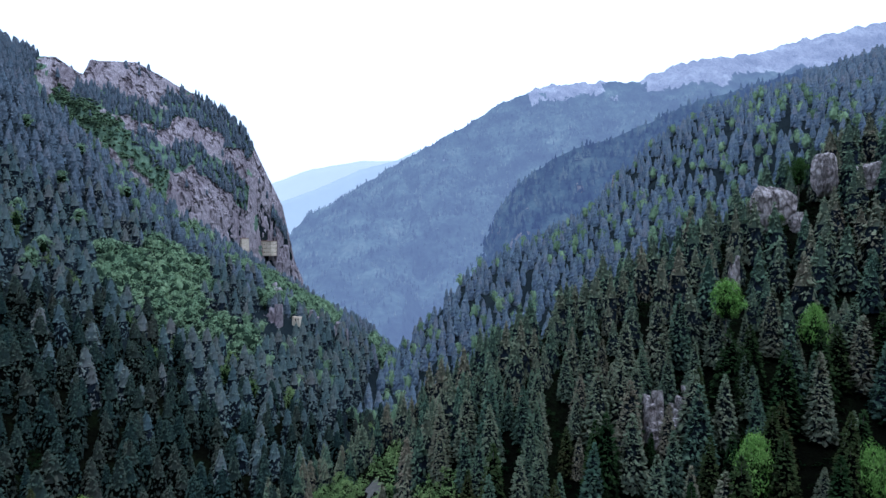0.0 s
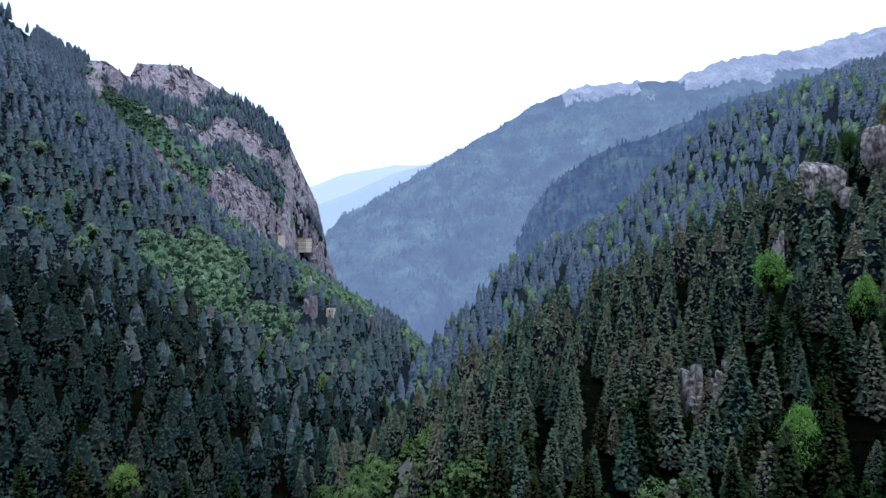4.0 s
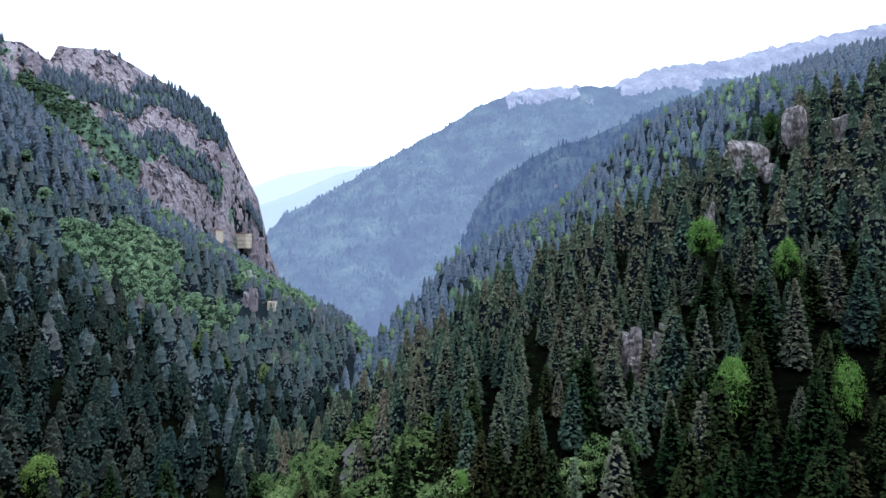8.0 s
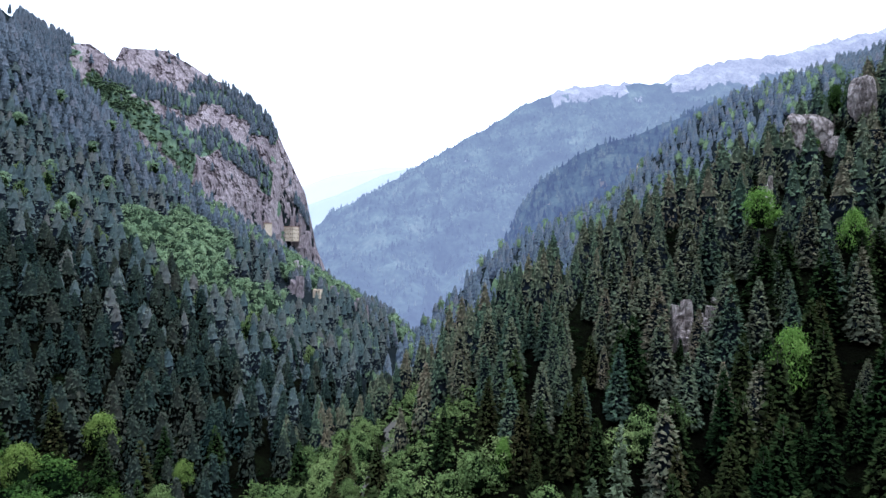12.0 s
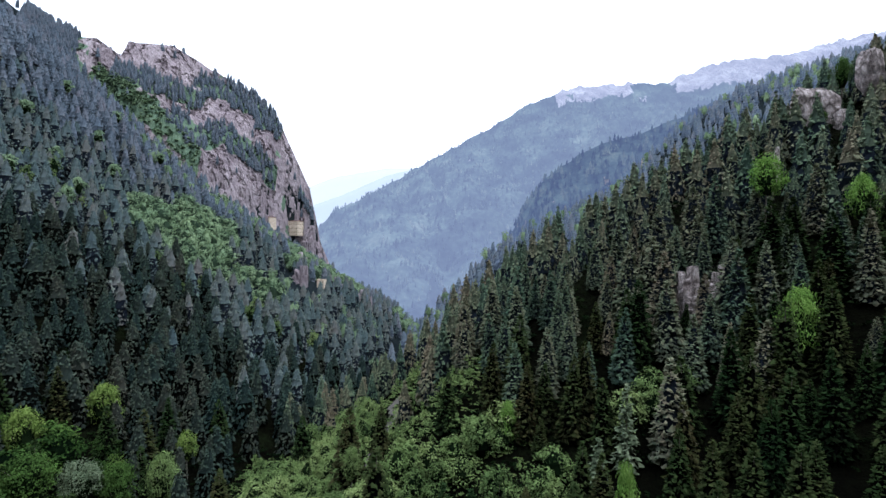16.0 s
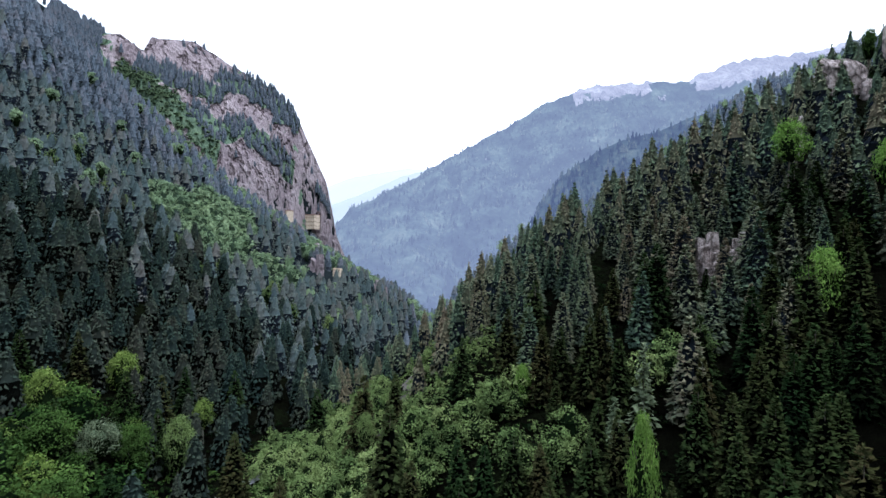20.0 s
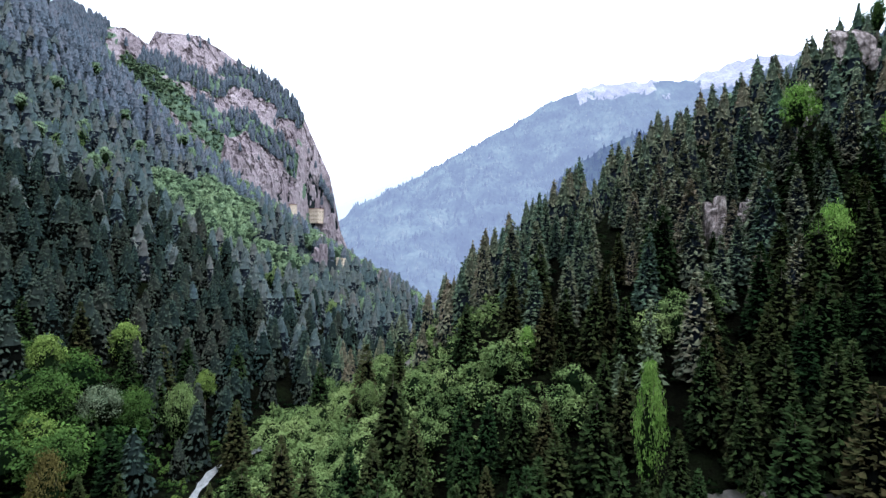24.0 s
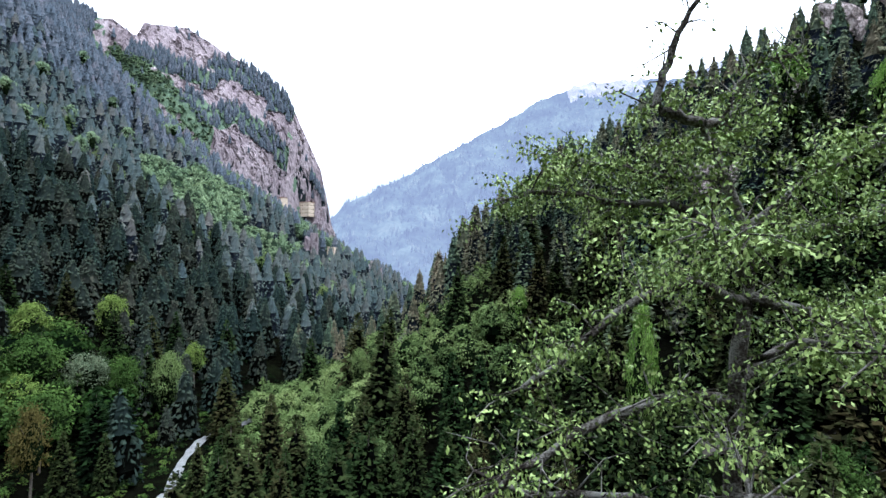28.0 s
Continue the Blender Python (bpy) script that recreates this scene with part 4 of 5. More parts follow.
keep = ((fractal(x, y, 0, 0.006, 2, 44) > 0.02) | (np.abs(y - lerp(x, RIDGE_X, RIDGE_Y)) < 30)) & (steepness(x, y) < 1.1) & (np.abs(x) < 0.9 * y) & (y > lerp(x, SPUR_X, SPUR_END) + 20)
x, y = x[keep], y[keep]
h = rng.uniform(11, 17, len(x))
lone = rows_of(x, y, h + 5, h * 0.8)
stuff("scattered_broadleaf_trees", tile(FARBROAD_FORMS, lone[y >= 420], rng), [M_FARLEAF, M_FARLEAF], "single green broadleaf trees among the spruces", "trees")
stuff("scattered_broadleaf_trees", tile(BROAD_FORMS, lone[y < 420], rng), [M_LEAFPALE, M_UNDER], "single pale green broadleaf trees in the lower forest", "trees")


def broadleaf(name, x, y, top, tall, wide, mat, label, seed, clumps=95, leaves=44, size=0.023, core=True, taper=0.28):
    """A single broadleaf tree: trunk, limbs and a crown whose foot is tall below the top."""
    z = float(ground_z(x, y)) - 0.5
    tree = tagged(new(name), label, "tree")
    tree.location = (x, y, z)
    full = max(top - z, tall + 1.0)
    r = random.Random(seed)
    part("trunk", mesh_of("trunk", *tube([(0, 0, 0), (r.uniform(-.3, .3), r.uniform(-.3, .3), full * 0.4), (r.uniform(-.5, .5), r.uniform(-.5, .5), full * 0.85)], (0.35, 0.26, 0.06)), M_BARK, True), tree)
    for k in range(5):
        a, z0 = k * 1.26 + r.uniform(-.4, .4), full - tall * r.uniform(0.45, 0.85)
        part("limb", mesh_of("limb", *tube([(0, 0, z0), (wide * 0.2 * math.cos(a), wide * 0.2 * math.sin(a), z0 + tall * 0.12), (wide * 0.38 * math.cos(a), wide * 0.38 * math.sin(a), z0 + tall * 0.3)], (0.14, 0.10, 0.03), 5), M_BARK, True), tree)
    v, f, s = crown_form(seed, clumps, leaves, size, 0.0, 0.5, core, taper)
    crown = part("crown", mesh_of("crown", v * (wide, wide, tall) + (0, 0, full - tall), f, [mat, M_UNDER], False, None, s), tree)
    return tree


broadleaf("beech_tree", 106, 197, 116, 16, 12, M_LEAFBRIGHT, "round bright green beech among dark spruces", 1)
broadleaf("beech_tree", 96, 161, 72, 23, 11, M_LEAFBRIGHT, "tall bright green beech with a pointed crown", 2, 110, taper=0.5)
broadleaf("beech_tree", 132, 187, 108, 17, 9.5, M_LEAFBRIGHT, "bright green beech with an uneven crown", 3, taper=0.5)
broadleaf("beech_tree", 36.5, 127, 32, 28, 7.5, M_LEAFBRIGHT, "slim fresh green beech beside the dark spruces", 4, taper=0.55)
broadleaf("beech_tree", 123, 150, 64, 21, 9, M_LEAFBRIGHT, "tall fresh green beech at the forest's edge", 5, 110, taper=0.4)
broadleaf("beech_tree", 168, 250, 170, 15, 9, M_LEAF, "green broadleaf tree behind the grey rocks", 6)
broadleaf("broadleaf_tree", 149, 236, 143, 9, 7, M_LEAF, "small green tree at the foot of the rounded rock", 24)
broadleaf("maple_tree", -115, 217, 5, 13, 9, M_LEAFYELLOW, "small yellow-green tree below the dark forest", 7, taper=0.4)
broadleaf("maple_tree", -155.5, 182, 18.5, 18, 13, M_LEAFYELLOW, "yellow-green tree above the stream", 8)
broadleaf("maple_tree", -150, 216, 21, 19, 14, M_LEAFYELLOW, "yellow-green tree at the foot of the spruces", 9)
broadleaf("maple_tree", -121, 183, 5.5, 19, 13, M_LEAF, "full green tree beside the stream", 11)
broadleaf("maple_tree", -111, 192, 6, 22, 12, M_LEAFPALE, "tall pale green tree beside the stream", 12)
broadleaf("maple_tree", -132, 179, 8, 16, 14, M_LEAFTHIN, "broad brownish tree with thin young leaves", 13)
broadleaf("maple_tree", -139, 165, 15, 17, 17, M_LEAF, "spreading green tree on the stream's bank", 18)
broadleaf("maple_tree", -117, 143, 3, 15, 15, M_LEAF, "low full green tree above the stream", 19)
broadleaf("maple_tree", -108, 130, 4, 18, 9, M_RUSSET, "olive brown tree with unfolding leaves above the stream", 20, taper=0.6)
broadleaf("maple_tree", -130, 150, 6, 15, 13, M_LEAFYELLOW, "light green tree on the bank", 21)
broadleaf("maple_tree", 13, 172, 33, 14, 6, M_LEAFBRIGHT, "small fresh green tree in the clearing", 14, taper=0.6)
broadleaf("maple_tree", -42, 196, 8, 13, 8, M_LEAFPALE, "pale bluish green young tree in the clearing", 15)
broadleaf("maple_tree", 60, 101, 11, 12, 11, M_LEAF, "mid green bush-like tree below the track", 16)
broadleaf("maple_tree", 80, 100, 18, 10, 11, M_LEAFTHIN, "olive brown tree below the track", 17)

for i, (x, y) in enumerate(((-355, 378), (-320, 356), (-344, 427), (-373, 518), (-359, 602), (-392, 452), (-330, 480), (-300, 395), (-410, 600), (-285, 365), (-440, 560), (-385, 660))):
    broadleaf("broadleaf_tree", x, y, float(ground_z(x, y)) + 27, 15, 13, M_FARLEAF, "round light green tree among the dark spruces", 50 + i, 26, 26, 0.05)

# thin grey trees
for (x, y, h, w, lab, sd) in ((45, 155, 25, 10, "pale lichen-grey dying spruce with thin branches", 31), (57, 158, 16, 8, "small grey dying spruce", 32), (37, 154, 14, 8, "small grey-green dying spruce", 33)):
    v, f, s = spruce_form(sd, 420, 0.07, 0.4, 0.7, True)
    tree = tagged(new("dying_spruce"), lab, "tree")
    tree.location = (x, y, float(ground_z(x, y)) - 0.4)
    part("trunk", trunk_me, tree).scale = (h * 0.8, h * 0.8, h)
    part("crown", mesh_of("crown", v * (w, w, h), f, [M_LEAFTHIN, M_BARK, M_LEAFTHIN], False, None, s), tree)
snag = tagged(new("snag"), "bare grey dead tree with broken branches", "tree")
snag.location = (81, 139.5, float(ground_z(81, 139.5)) - 0.4)
part("trunk", mesh_of("trunk", *tube([(0, 0, 0), (0.2, 0, 8), (0.9, 0.2, 14), (0.4, 0.1, 18)], (0.28, 0.22, 0.15, 0.05)), M_LICHEN, True), snag)
r = random.Random(8)
for k in range(12):
    a, z0, ln = r.uniform(0, 6.28), r.uniform(7, 17), r.uniform(1.2, 3.2)
    part("branch", mesh_of("branch", *tube([(0.5, 0.1, z0), (0.5 + ln * 0.6 * math.cos(a), ln * 0.6 * math.sin(a), z0 + 0.5), (0.5 + ln * math.cos(a), ln * math.sin(a), z0 + r.uniform(-0.3, 1.4))], (0.09, 0.06, 0.02), 5), M_LICHEN, True), snag)


# ---- rocks ----
def dome(x, y, base, top, wide, deep, label, seed):
    """A single rounded rock with flattened faces and a few deep clefts."""
    rs = np.random.default_rng(seed)
    n, m = 72, 40
    u, v = np.meshgrid(np.linspace(0, 2 * np.pi, n, endpoint=False), np.linspace(-0.5 * np.pi, 0.5 * np.pi, m), indexing="ij")
    D = np.stack([np.cos(u) * np.cos(v), np.sin(u) * np.cos(v), np.sin(v)], 2)
    i = np.arange(n * m).reshape(n, m)
    F = np.stack([i[:, :-1].ravel(), np.roll(i, -1, 0)[:, :-1].ravel(), np.roll(i, -1, 0)[:, 1:].ravel(), i[:, 1:].ravel()], 1)
    N = rs.normal(0, 1, (34, 3)) * (1, 1, 0.8)
    N = np.concatenate([N / np.linalg.norm(N, axis=1)[:, None], [(0.1, -0.1, 0.99), (0, 0, -1)]])
    r = np.minimum(np.min(rs.uniform(0.82, 1.0, len(N)) / np.maximum(D @ N.T, 0.12), axis=2), 1.3)
    tall = top - base
    r = r * np.sum(np.abs(D) ** 3.2, axis=2) ** (-1 / 3.2) * 0.9
    B = D * r[..., None] * (wide * 0.52, deep * 0.52, tall * 0.55)
    for q in rs.uniform(-0.5, 0.5, 3):
        cleft = np.abs(B[..., 0] / wide - q + 0.14 * B[..., 2] / tall + 0.05 * fractal(B[..., 0], B[..., 1], B[..., 2], 0.35, 3, seed + 5))
        B = B - D * (0.11 * wide ** 0.8 * np.exp(-(cleft / 0.016) ** 2))[..., None]
    B = B + D * 0.10 * wide ** 0.8 * fractal(B[..., 0] + x, B[..., 1], B[..., 2], 2.0 / wide ** 0.6, 5, seed)[..., None]
    crag = tagged(new("rock_outcrop", mesh_of("rock_outcrop", B.reshape(-1, 3), F, M_BOULDER)), label, "rock")
    crag.location = (x, y, base + tall * 0.45)
    return crag


def rock(x, y, base, top, wide, deep, label, seed, mat=None, blocks=9):
    """A cracked outcrop rising from base to top: angular blocks packed side by side and on one another."""
    rs = np.random.default_rng(seed)
    tall = top - base
    crag = tagged(new("rock_outcrop"), label, "rock")
    crag.location = (x, y, base)
    cols = max(2, int(round(math.sqrt(blocks * wide / max(tall, 1.0)))))
    for k in range(blocks):
        q = ((k % cols) + 0.5) / cols * 2 - 1
        lvl = k // cols
        dome = 1 - 0.35 * q * q
        zt = tall * dome * (1 - 0.22 * lvl) * rs.uniform(0.74, 1.0) if k != cols // 2 else tall
        hw, hd = wide / cols * rs.uniform(0.42, 0.72), deep * rs.uniform(0.28, 0.5)
        c = np.array([q * wide * 0.42 + rs.uniform(-0.1, 0.1) * wide / cols, (rs.uniform(-0.12, 0.12) - 0.24 * lvl) * deep, 0])
        bm = bmesh.new()
        for _ in range(30):
            p = rs.uniform(-1, 1, 3)
            p /= max(abs(p[0]), abs(p[1])) ** 0.85 * 1.0 + 1e-6
            z = zt * (1 - 0.55 * rs.uniform() ** 2.2) if rs.uniform() < 0.6 else -0.35 * tall
            t = 1.0 if z < 0 else 1 - 0.34 * z / zt * rs.uniform(0.5, 1.3)
            bm.verts.new((c[0] + np.clip(p[0], -1, 1) * hw * t, c[1] + np.clip(p[1], -1, 1) * hd * t, z))
        hull = bmesh.ops.convex_hull(bm, input=bm.verts[:])
        bmesh.ops.delete(bm, geom=list({g for g in hull["geom_interior"] + hull["geom_unused"] if isinstance(g, bmesh.types.BMVert)}), context="VERTS")
        bmesh.ops.triangulate(bm, faces=bm.faces[:])
        bmesh.ops.subdivide_edges(bm, edges=bm.edges[:], cuts=2, use_grid_fill=True)
        bm.verts.ensure_lookup_table()
        co = np.array([v.co for v in bm.verts])
        f = 0.035 * wide ** 0.7
        n1 = fractal(co[:, 0] + x, co[:, 1] + y, co[:, 2] * 0.6, 0.9 / f / 6, 4, seed + k)
        n2 = fractal(co[:, 0] + 31, co[:, 1] + y, co[:, 2] * 0.6, 0.9 / f / 6, 4, seed + k + 9)
        for v, a, b in zip(bm.verts, n1, n2):
            v.co += Vector((a, b - 0.3 * abs(a), 0.5 * b)) * f * 4.0
        me = bpy.data.meshes.new("block")
        bm.to_mesh(me)
        bm.free()
        me.materials.append(mat or M_BOULDER)
        part("block", me, crag)
    return crag


dome(153, 246, 134, 155, 22, 13, "broad grey rounded rock outcrop above the spruces", 1)
dome(159, 237, 124, 144, 8, 7, "pale mossy slab below the broad outcrop", 2)
dome(173, 240, 150, 171, 10.5, 9, "upright square grey crag among spruces", 3)
dome(197, 242, 147, 166, 17, 11, "grey split crag among spruces", 4)
rock(76, 191, 62, 75.5, 7, 6, "cracked pale grey crag in the forest", 21, None, 11)
rock(84, 189, 62, 73.5, 6, 5, "small cracked grey crag in the forest", 26, None, 7)
rock(91, 195, 68, 78, 4.5, 5, "small pale boulder in the forest", 7, None, 3)
rock(123, 223, 108, 123.5, 4.5, 4, "narrow grey rock tooth among spruces", 8, None, 3)
rock(-172, 541, 34, 64, 16, 10, "reddish grey rock tower beside the small house", 9, M_ROCK)
rock(-184, 546, 36, 54, 10, 9, "reddish grey crag beside the rock tower", 10, M_ROCK)
rock(-257, 652, 66, 92, 26, 16, "reddish rock face among the trees", 11, M_ROCK)
rock(-150, 604, 28, 50, 20, 10, "reddish rock face on the wooded spur", 12, M_ROCK)
rock(-120, 608, 10, 36, 22, 10, "reddish rock face at the spur's end", 13, M_ROCK)
rock(-206, 644, 50, 78, 22, 14, "reddish rock face below the monastery", 14, M_ROCK)
rock(-262, 868, 84, 122, 18, 14, "reddish rock buttress beside the monastery", 28, M_ROCK, 7)
rock(-425, 560, 190, 216, 30, 14, "pale rock face in the upper forest", 17, M_ROCK)
rock(300, 886, 214, 246, 34, 16, "pale rock face on the second ridge", 15)
rock(-20, 640, -8, 22, 14, 12, "pale rock face above the valley floor", 16)


# ---- buildings ----
def box(x0, x1, y0, y1, z0, z1, bevel=0.06):
    bm = bmesh.new()
    bmesh.ops.create_cube(bm, size=1.0, matrix=Matrix.Translation(((x0 + x1) / 2, (y0 + y1) / 2, (z0 + z1) / 2)) @ Matrix.Diagonal((x1 - x0, y1 - y0, z1 - z0, 1)))
    if bevel:
        bmesh.ops.bevel(bm, geom=bm.edges[:], offset=bevel, segments=1, affect="EDGES")
    return bm


def made(name, bm, mat, parent, label=""):
    me = bpy.data.meshes.new(name)
    bm.to_mesh(me)
    bm.free()
    me.materials.append(mat)
    return part(name, me, parent, label)


def block(parent, x0, x1, y0, y1, z0, z1, storeys, bays, side_bays=0):
    """A masonry block with a tiled eave and rows of dark panels for window openings in its front, and in its end."""
    made("wall", box(x0, x1, y0, y1, z0, z1), M_STONE, parent)
    made("roof", box(x0 - 0.7, x1 + 0.7, y0 - 0.7, y1, z1 + 0.02, z1 + 0.9, 0.2), M_ROOF, parent, "reddish tiled eave")
    step = (z1 - z0) / (storeys + 0.6)
    for s in range(storeys):
        zc = z1 - (s + 0.75) * step
        for b in range(bays):
            xc = x0 + (b + 0.5) * (x1 - x0) / bays
            made("window", box(xc - 0.6, xc + 0.6, y0 - 0.06, y0 + 0.2, zc - 0.9, zc + 0.9, 0), M_DARK, parent)
        for b in range(side_bays):
            yc = y0 + (b + 0.5) * (y1 - y0) / side_bays
            made("window", box(x1 - 0.2, x1 + 0.06, yc - 0.6, yc + 0.6, zc - 0.9, zc + 0.9, 0), M_DARK, parent)


abbey = tagged(new("monastery"), "tall pale stone monastery built against the cliff", "monastery")
abbey.matrix_world = Matrix.Translation((-286, 862, 104)) @ Matrix.Rotation(radians(-28), 4, "Z")
block(abbey, -20, 12, -5, 8, 0, 23.5, 3, 8, 3)
block(abbey, -26, -20.01, -3, 8, 4, 26, 3, 1)
low_abbey = tagged(new("monastery_wing"), "low whitish stone wing under the rock overhang", "monastery")
low_abbey.matrix_world = Matrix.Translation((-321, 838, 122)) @ Matrix.Rotation(radians(-40), 4, "Z")
block(low_abbey, -9, 9, -3, 9, -10, 10, 2, 5, 0)
hut = tagged(new("stone_house"), "small roofless pale stone house on a wooded knoll", "house")
hut.matrix_world = Matrix.Translation((-152.5, 551, 43)) @ Matrix.Rotation(radians(-12), 4, "Z") @ Matrix.Scale(0.8, 4)
made("front_wall", box(-5.2, 5.2, -4, -3.2, -4, 7.6), M_STONE, hut)
made("back_wall", box(-5.2, 5.2, 3.2, 4, -4, 8.2), M_STONE, hut)
made("side_wall", box(-5.2, -4.4, -3.2, 3.2, -4, 8.6), M_STONE, hut)
made("side_wall", box(4.4, 5.2, -3.2, 3.2, -4, 7.2), M_STONE, hut)
made("roof", box(-4.9, 4.9, -3.6, 3.6, 6.9, 7.15, 0), M_STONE, hut, "flat stone roof behind a parapet")
made("window", box(-1.0, 0.8, -4.08, -3.6, 3.0, 6.4, 0), M_DARK, hut)
made("window", box(2.8, 3.8, -4.08, -3.6, 4.0, 5.8, 0), M_DARK, hut)
made("cornice", box(-5.5, 5.5, -4.3, -3.15, 7.62, 7.95, 0.1), M_STONE, hut)


# ---- stream and tracks ----
def strip(name, line, wide, mat, lift, label, category):
    line = np.array(line, float)
    t = np.linspace(0, len(line) - 1, 60)
    cx_, cy_ = np.interp(t, range(len(line)), line[:, 0]), np.interp(t, range(len(line)), line[:, 1])
    dx, dy = np.gradient(cx_), np.gradient(cy_)
    ln = np.hypot(dx, dy)
    off = np.linspace(-1, 1, 7)
    wob = wide / 2 * (1 + 0.6 * fractal(cx_, cy_, 0, 0.25, 3, 6))
    X = cx_[:, None] - (dy / ln)[:, None] * off[None] * wob[:, None]
    Y = cy_[:, None] + (dx / ln)[:, None] * off[None] * wob[:, None]
    Z = ground_z(X, Y) + lift + 0.25 * fractal(X, Y, 0, 0.9, 3, 2)
    return tagged(new(name, mesh_of(name, np.stack([X, Y, Z], 2).reshape(-1, 3), grid_faces(60, 7), mat, True)), label, category, kind="structure")


strip("water_stream", [(-76, 100), (-78, 120), (-84, 148), (-92, 170), (-95, 186), (-94, 200), (-86, 216), (-76, 236)], 3.0, M_WATER, 0.9, "foaming white mountain stream", "stream")
strip("road_track", [(-46, 205), (-40, 225), (-36, 245), (-34, 262), (-38, 278)], 6.5, M_TRACK, 0.7, "grey gravel track in the clearing", "track")
strip("road_track", [(48, 128), (61, 126), (70, 121), (85, 117), (110, 113)], 2.8, M_TRACK, 0.8, "gravel forest track below the spruces", "track")


# ---- the tree before the camera ----
def near_tree():
    tree = tagged(new("beech_tree"), "gnarled lichen-grey tree with young green leaves", "tree")
    bx, by = 3.9, 14.9
    bz = float(ground_z(bx, by)) - 0.3
    tree.location = (bx, by, bz)
    r = random.Random(5)

    def at(dx, dy, z):
        return Vector((dx, dy, z - bz))
    limbs = [  # main limbs: points from the trunk outwards, and radius at the root
        ([at(0.25, 0.1, bz), at(0.05, 0, 35.0), at(0.0, 0, 37.6), at(0.05, 0, 39.6), at(0.2, 0, 40.7), at(0.0, -0.1, 41.6), at(-0.35, -0.15, 42.4), at(-0.55, -0.2, 42.75)], 0.14),
        ([at(-0.55, -0.2, 42.75), at(-0.9, -0.3, 42.85), at(-1.2, -0.35, 42.95), at(-1.12, -0.35, 43.4), at(-0.9, -0.3, 43.95), at(-0.65, -0.3, 44.4), at(-0.5, -0.2, 44.9)], 0.075),
        ([at(-0.55, -0.2, 42.75), at(-0.2, 0.1, 42.85), at(0.1, 0.3, 43.0), at(0.25, 0.5, 43.5), at(0.7, 0.6, 43.95), at(1.3, 0.7, 44.1)], 0.07),
        ([at(0.15, 0, 40.3), at(-0.7, -0.3, 40.6), at(-1.4, -0.5, 40.4), at(-2.3, -0.6, 39.7), at(-3.0, -0.8, 39.2)], 0.085),
        ([at(0.05, 0, 41.2), at(-0.8, 0.3, 41.7), at(-1.6, 0.5, 41.75), at(-2.5, 0.7, 41.9), at(-3.3, 0.8, 41.8)], 0.075),
        ([at(0.0, 0, 38.9), at(-0.9, -0.5, 39.1), at(-1.9, -0.9, 38.9), at(-2.8, -1.3, 38.5), at(-3.6, -1.3, 37.9)], 0.09),
        ([at(0.15, 0, 40.4), at(0.9, -0.4, 40.2), at(1.4, -0.7, 39.6), at(1.9, -1.0, 38.6), at(2.3, -1.3, 37.7)], 0.085),
        ([at(0.1, 0, 40.9), at(0.9, 0.5, 41.3), at(1.9, 0.8, 41.4), at(2.9, 0.9, 41.9)], 0.08),
        ([at(0.05, 0, 39.2), at(1.0, 0.6, 39.6), at(2.2, 0.9, 39.9), at(3.2, 1.2, 40.4)], 0.085),
        ([at(0.0, 0, 37.6), at(1.1, -0.5, 37.7), at(2.2, -1.0, 37.5), at(3.3, -1.2, 37.9)], 0.09),
        ([at(0.0, 0, 37.0), at(-1.2, 0.5, 37.3), at(-2.5, 0.9, 37.1), at(-3.6, 1.0, 37.4)], 0.09),
        ([at(0.0, 0, 36.2), at(-1.0, -0.8, 36.4), at(-2.1, -1.5, 36.2), at(-3.2, -1.8, 35.8)], 0.09),
        ([at(0.0, 0, 36.0), at(1.2, 0.4, 36.3), at(2.6, 0.8, 36.2), at(3.8, 1.2, 36.4)], 0.09),
        ([at(0.0, 0, 38.2), at(-0.5, -0.9, 38.7), at(-0.7, -1.8, 38.6), at(-1.0, -2.4, 38.3)], 0.05),
        ([at(0.0, 0, 39.3), at(0.4, -0.8, 39.9), at(0.5, -1.6, 40.0), at(0.9, -2.3, 39.9)], 0.05),
        ([at(0.1, 0, 40.6), at(-0.3, -0.8, 41.0), at(-0.7, -1.6, 41.2), at(-1.2, -2.1, 41.2)], 0.05),
        ([at(0.0, 0, 37.0), at(0.5, -0.9, 37.5), at(0.9, -1.8, 37.5), at(1.2, -2.5, 37.3)], 0.05),
        ([at(-0.2, -0.1, 42.0), at(-0.9, 0.3, 42.1), at(-1.7, 0.6, 42.35), at(-2.4, 0.7, 42.3)], 0.05),
        ([at(0.1, 0, 41.3), at(0.7, -0.3, 41.9), at(1.3, -0.5, 42.3), at(2.1, -0.6, 42.5), at(2.8, -0.5, 42.9)], 0.06),
    ]
    leaf_spots = []
    for k, (pts, rad) in enumerate(limbs):
        fine = []
        for a, b in zip(pts[:-1], pts[1:]):
            for q in range(3):
                p = a.lerp(b, q / 3)
                fine.append(p + Vector((r.uniform(-1, 1), r.uniform(-1, 1), r.uniform(-1, 1))) * (0.05 if k else 0.02) * (1 if q else 0.3))
        fine.append(pts[-1])
        radii = [rad * (1 - 0.72 * i / (len(fine) - 1)) * r.uniform(0.88, 1.12) + 0.006 for i in range(len(fine))]
        limb = part("trunk" if k == 0 else "limb", mesh_of("limb", *tube(fine, radii, 9 if k == 0 else 7), M_LICHEN, True), tree)
        twigs = []
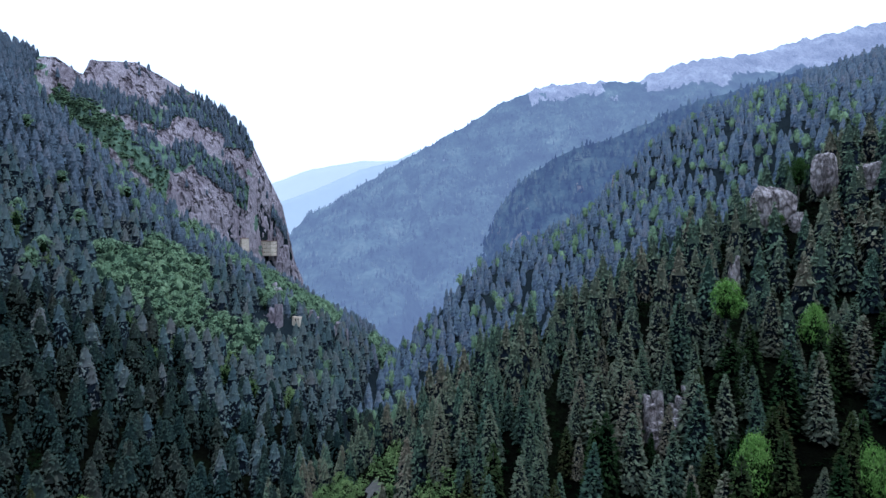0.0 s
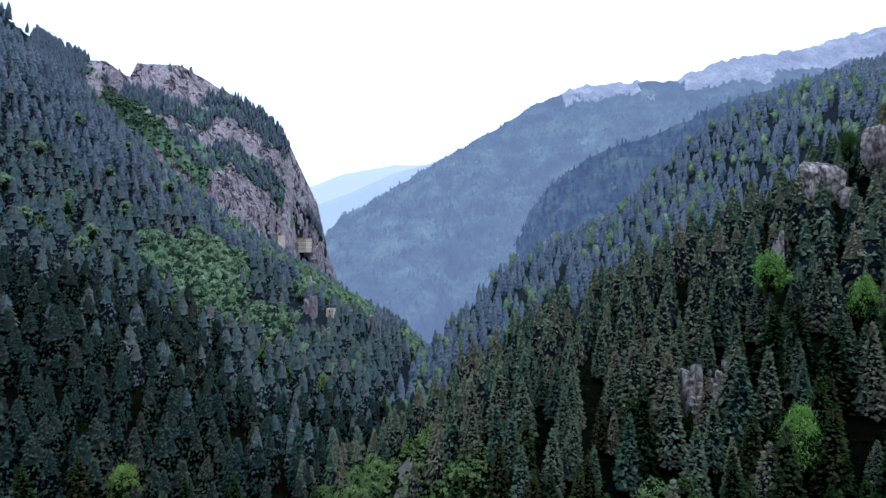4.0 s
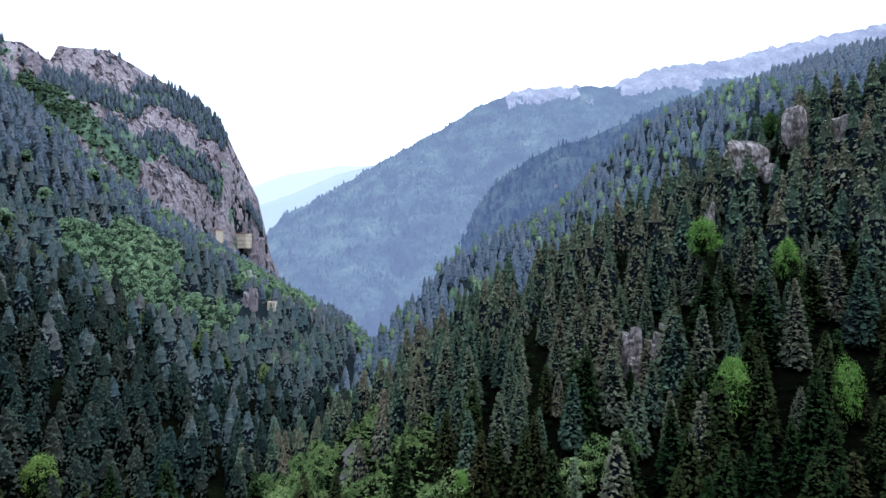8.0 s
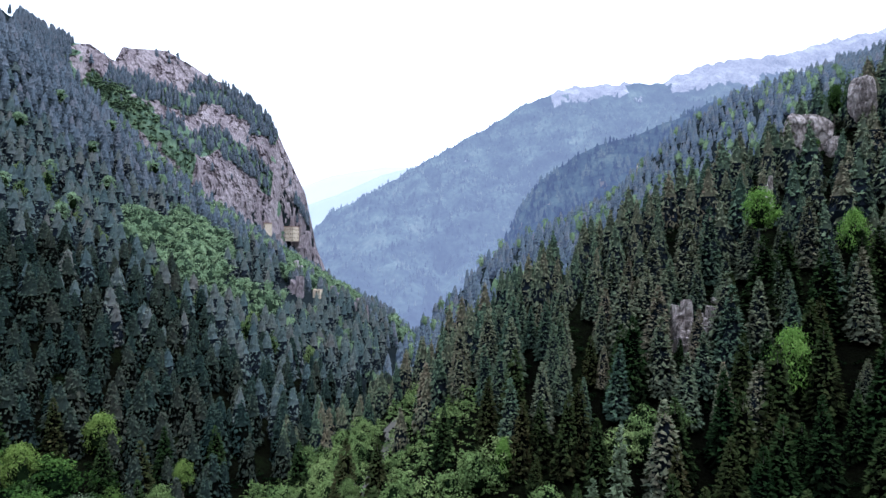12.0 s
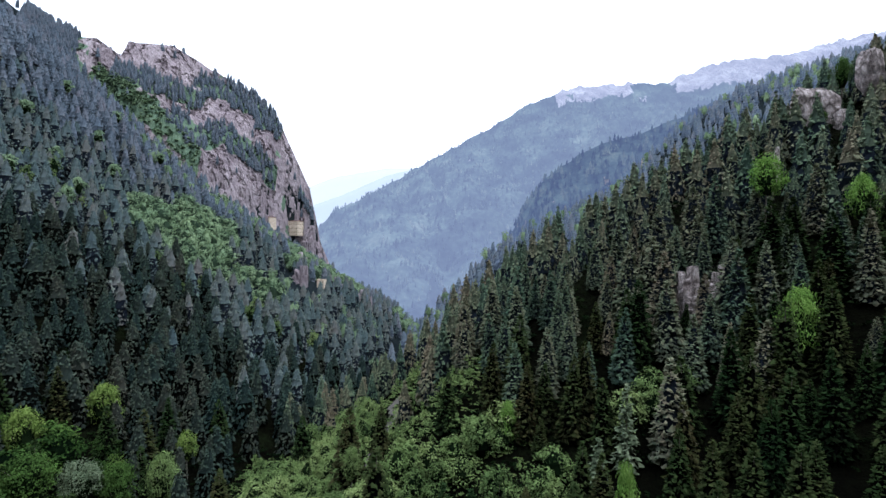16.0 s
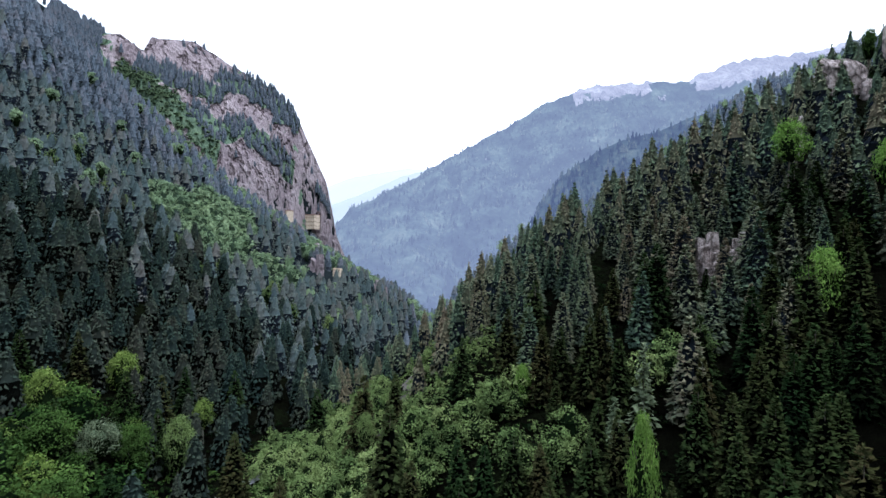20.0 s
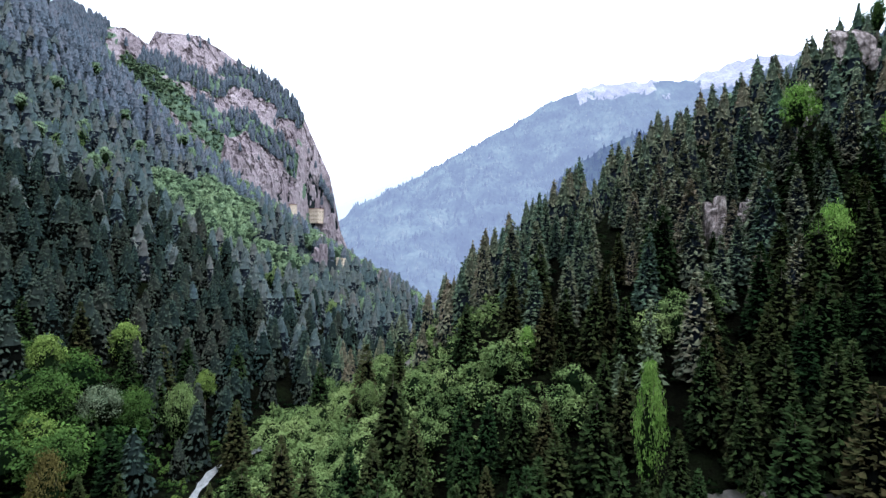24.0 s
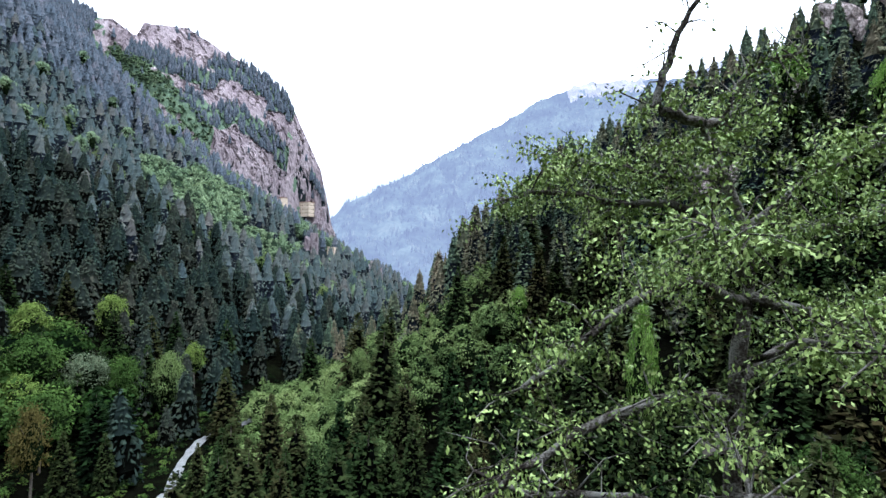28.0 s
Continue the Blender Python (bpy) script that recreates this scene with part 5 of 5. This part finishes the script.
        for i in range(6 if k == 0 else 3, len(fine) - 1 if k == 0 else len(fine)):
            if k == 0 and fine[i].z < at(0, 0, 40.0).z:
                continue
            for _ in range(2 if k == 0 else 1 if k == 1 else 4):
                way = Vector((r.gauss(0, 1), r.gauss(0, 0.8), r.gauss(0.25, 0.6))).normalized()
                ln = r.uniform(0.45, 1.15) * (0.7 if k in (1, 2) else 1)
                p0 = fine[i]
                side = Vector((r.gauss(0, 1), r.gauss(0, 1), r.gauss(0, 1))) * 0.12
                p1, p2 = p0 + way * ln * 0.5 + side, p0 + way * ln + side * 0.4 - Vector((0, 0, 0.12 * ln))
                twigs.append(tube([p0, p1, p2], (0.016, 0.010, 0.004), 4))
                sparse = k in (1, 2) and i > len(fine) * 0.4
                for q in range(3 if sparse else 7):
                    full = 0.4 + 0.9 * min(1, max(0, (p0.z + bz - 38.0) / 2.6))
                    leaf_spots.append((p0.lerp(p1, r.uniform(0.2, 1)) if q < 2 else p1.lerp(p2, r.uniform(0, 1.05)), 5 if sparse else round(r.randint(6, 12) * full)))
        if twigs:
            part("twig_spray", mesh_of("twig_spray", *joined(twigs), M_LICHEN, True), limb)
    V, F = [], []
    for p, n in leaf_spots:
        for _ in range(n):
            c = p + Vector((r.gauss(0, 0.14), r.gauss(0, 0.14), r.gauss(-0.03, 0.06)))
            tip = Vector((r.gauss(0, 0.7), r.gauss(0, 0.7), r.gauss(-0.7, 0.5))).normalized()
            wide_ = tip.cross(Vector((r.gauss(0, 1), r.gauss(0, 1), r.gauss(0, 1)))).normalized()
            s = r.uniform(0.021, 0.046)
            b = len(V)
            V += [c, c + tip * s + wide_ * s * 0.55, c + tip * s * 2.1, c + tip * s - wide_ * s * 0.55]
            F.append((b, b + 1, b + 2, b + 3))
    part("foliage", mesh_of("foliage", [tuple(v) for v in V], F, M_LEAFNEAR), tree, "young green and yellow-green leaves")


near_tree()


# ---- woods of the far ranges ----
def on_range(rg, n, h0, h1, mat, label, skip=None):
    ob, U, Y, Z, W = rg
    i = rng.integers(0, U.shape[0] - 1, n)
    j = rng.integers(10, U.shape[1] - 1, n)
    a, b = rng.uniform(0, 1, n), rng.uniform(0, 1, n)

    def mix(G):
        return (G[i, j] * (1 - a) + G[i + 1, j] * a) * (1 - b) + (G[i, j + 1] * (1 - a) + G[i + 1, j + 1] * a) * b
    x, y, z = mix(U), mix(Y), mix(Z)
    keep = (np.abs(x) < y * 0.95 + 40) & (z > -30)
    if skip is not None:
        keep &= ~skip(x, y, z)
    x, y, z = x[keep], y[keep], z[keep]
    h = rng.uniform(h0, h1, len(x))
    stuff("backdrop_forest", tile(CONES, np.stack([x, y, z - 1, h, h * rng.uniform(0.45, 0.7, len(x))], 1), rng), [mat], label, "forest")


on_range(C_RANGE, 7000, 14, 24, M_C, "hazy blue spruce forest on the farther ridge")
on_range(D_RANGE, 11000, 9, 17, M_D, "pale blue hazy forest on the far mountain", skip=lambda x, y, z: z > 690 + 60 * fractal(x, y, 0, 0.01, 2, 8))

spruce(-64, 143, 25, 11, "big dark spruce standing free by the stream", crown_me[3], 1.2)
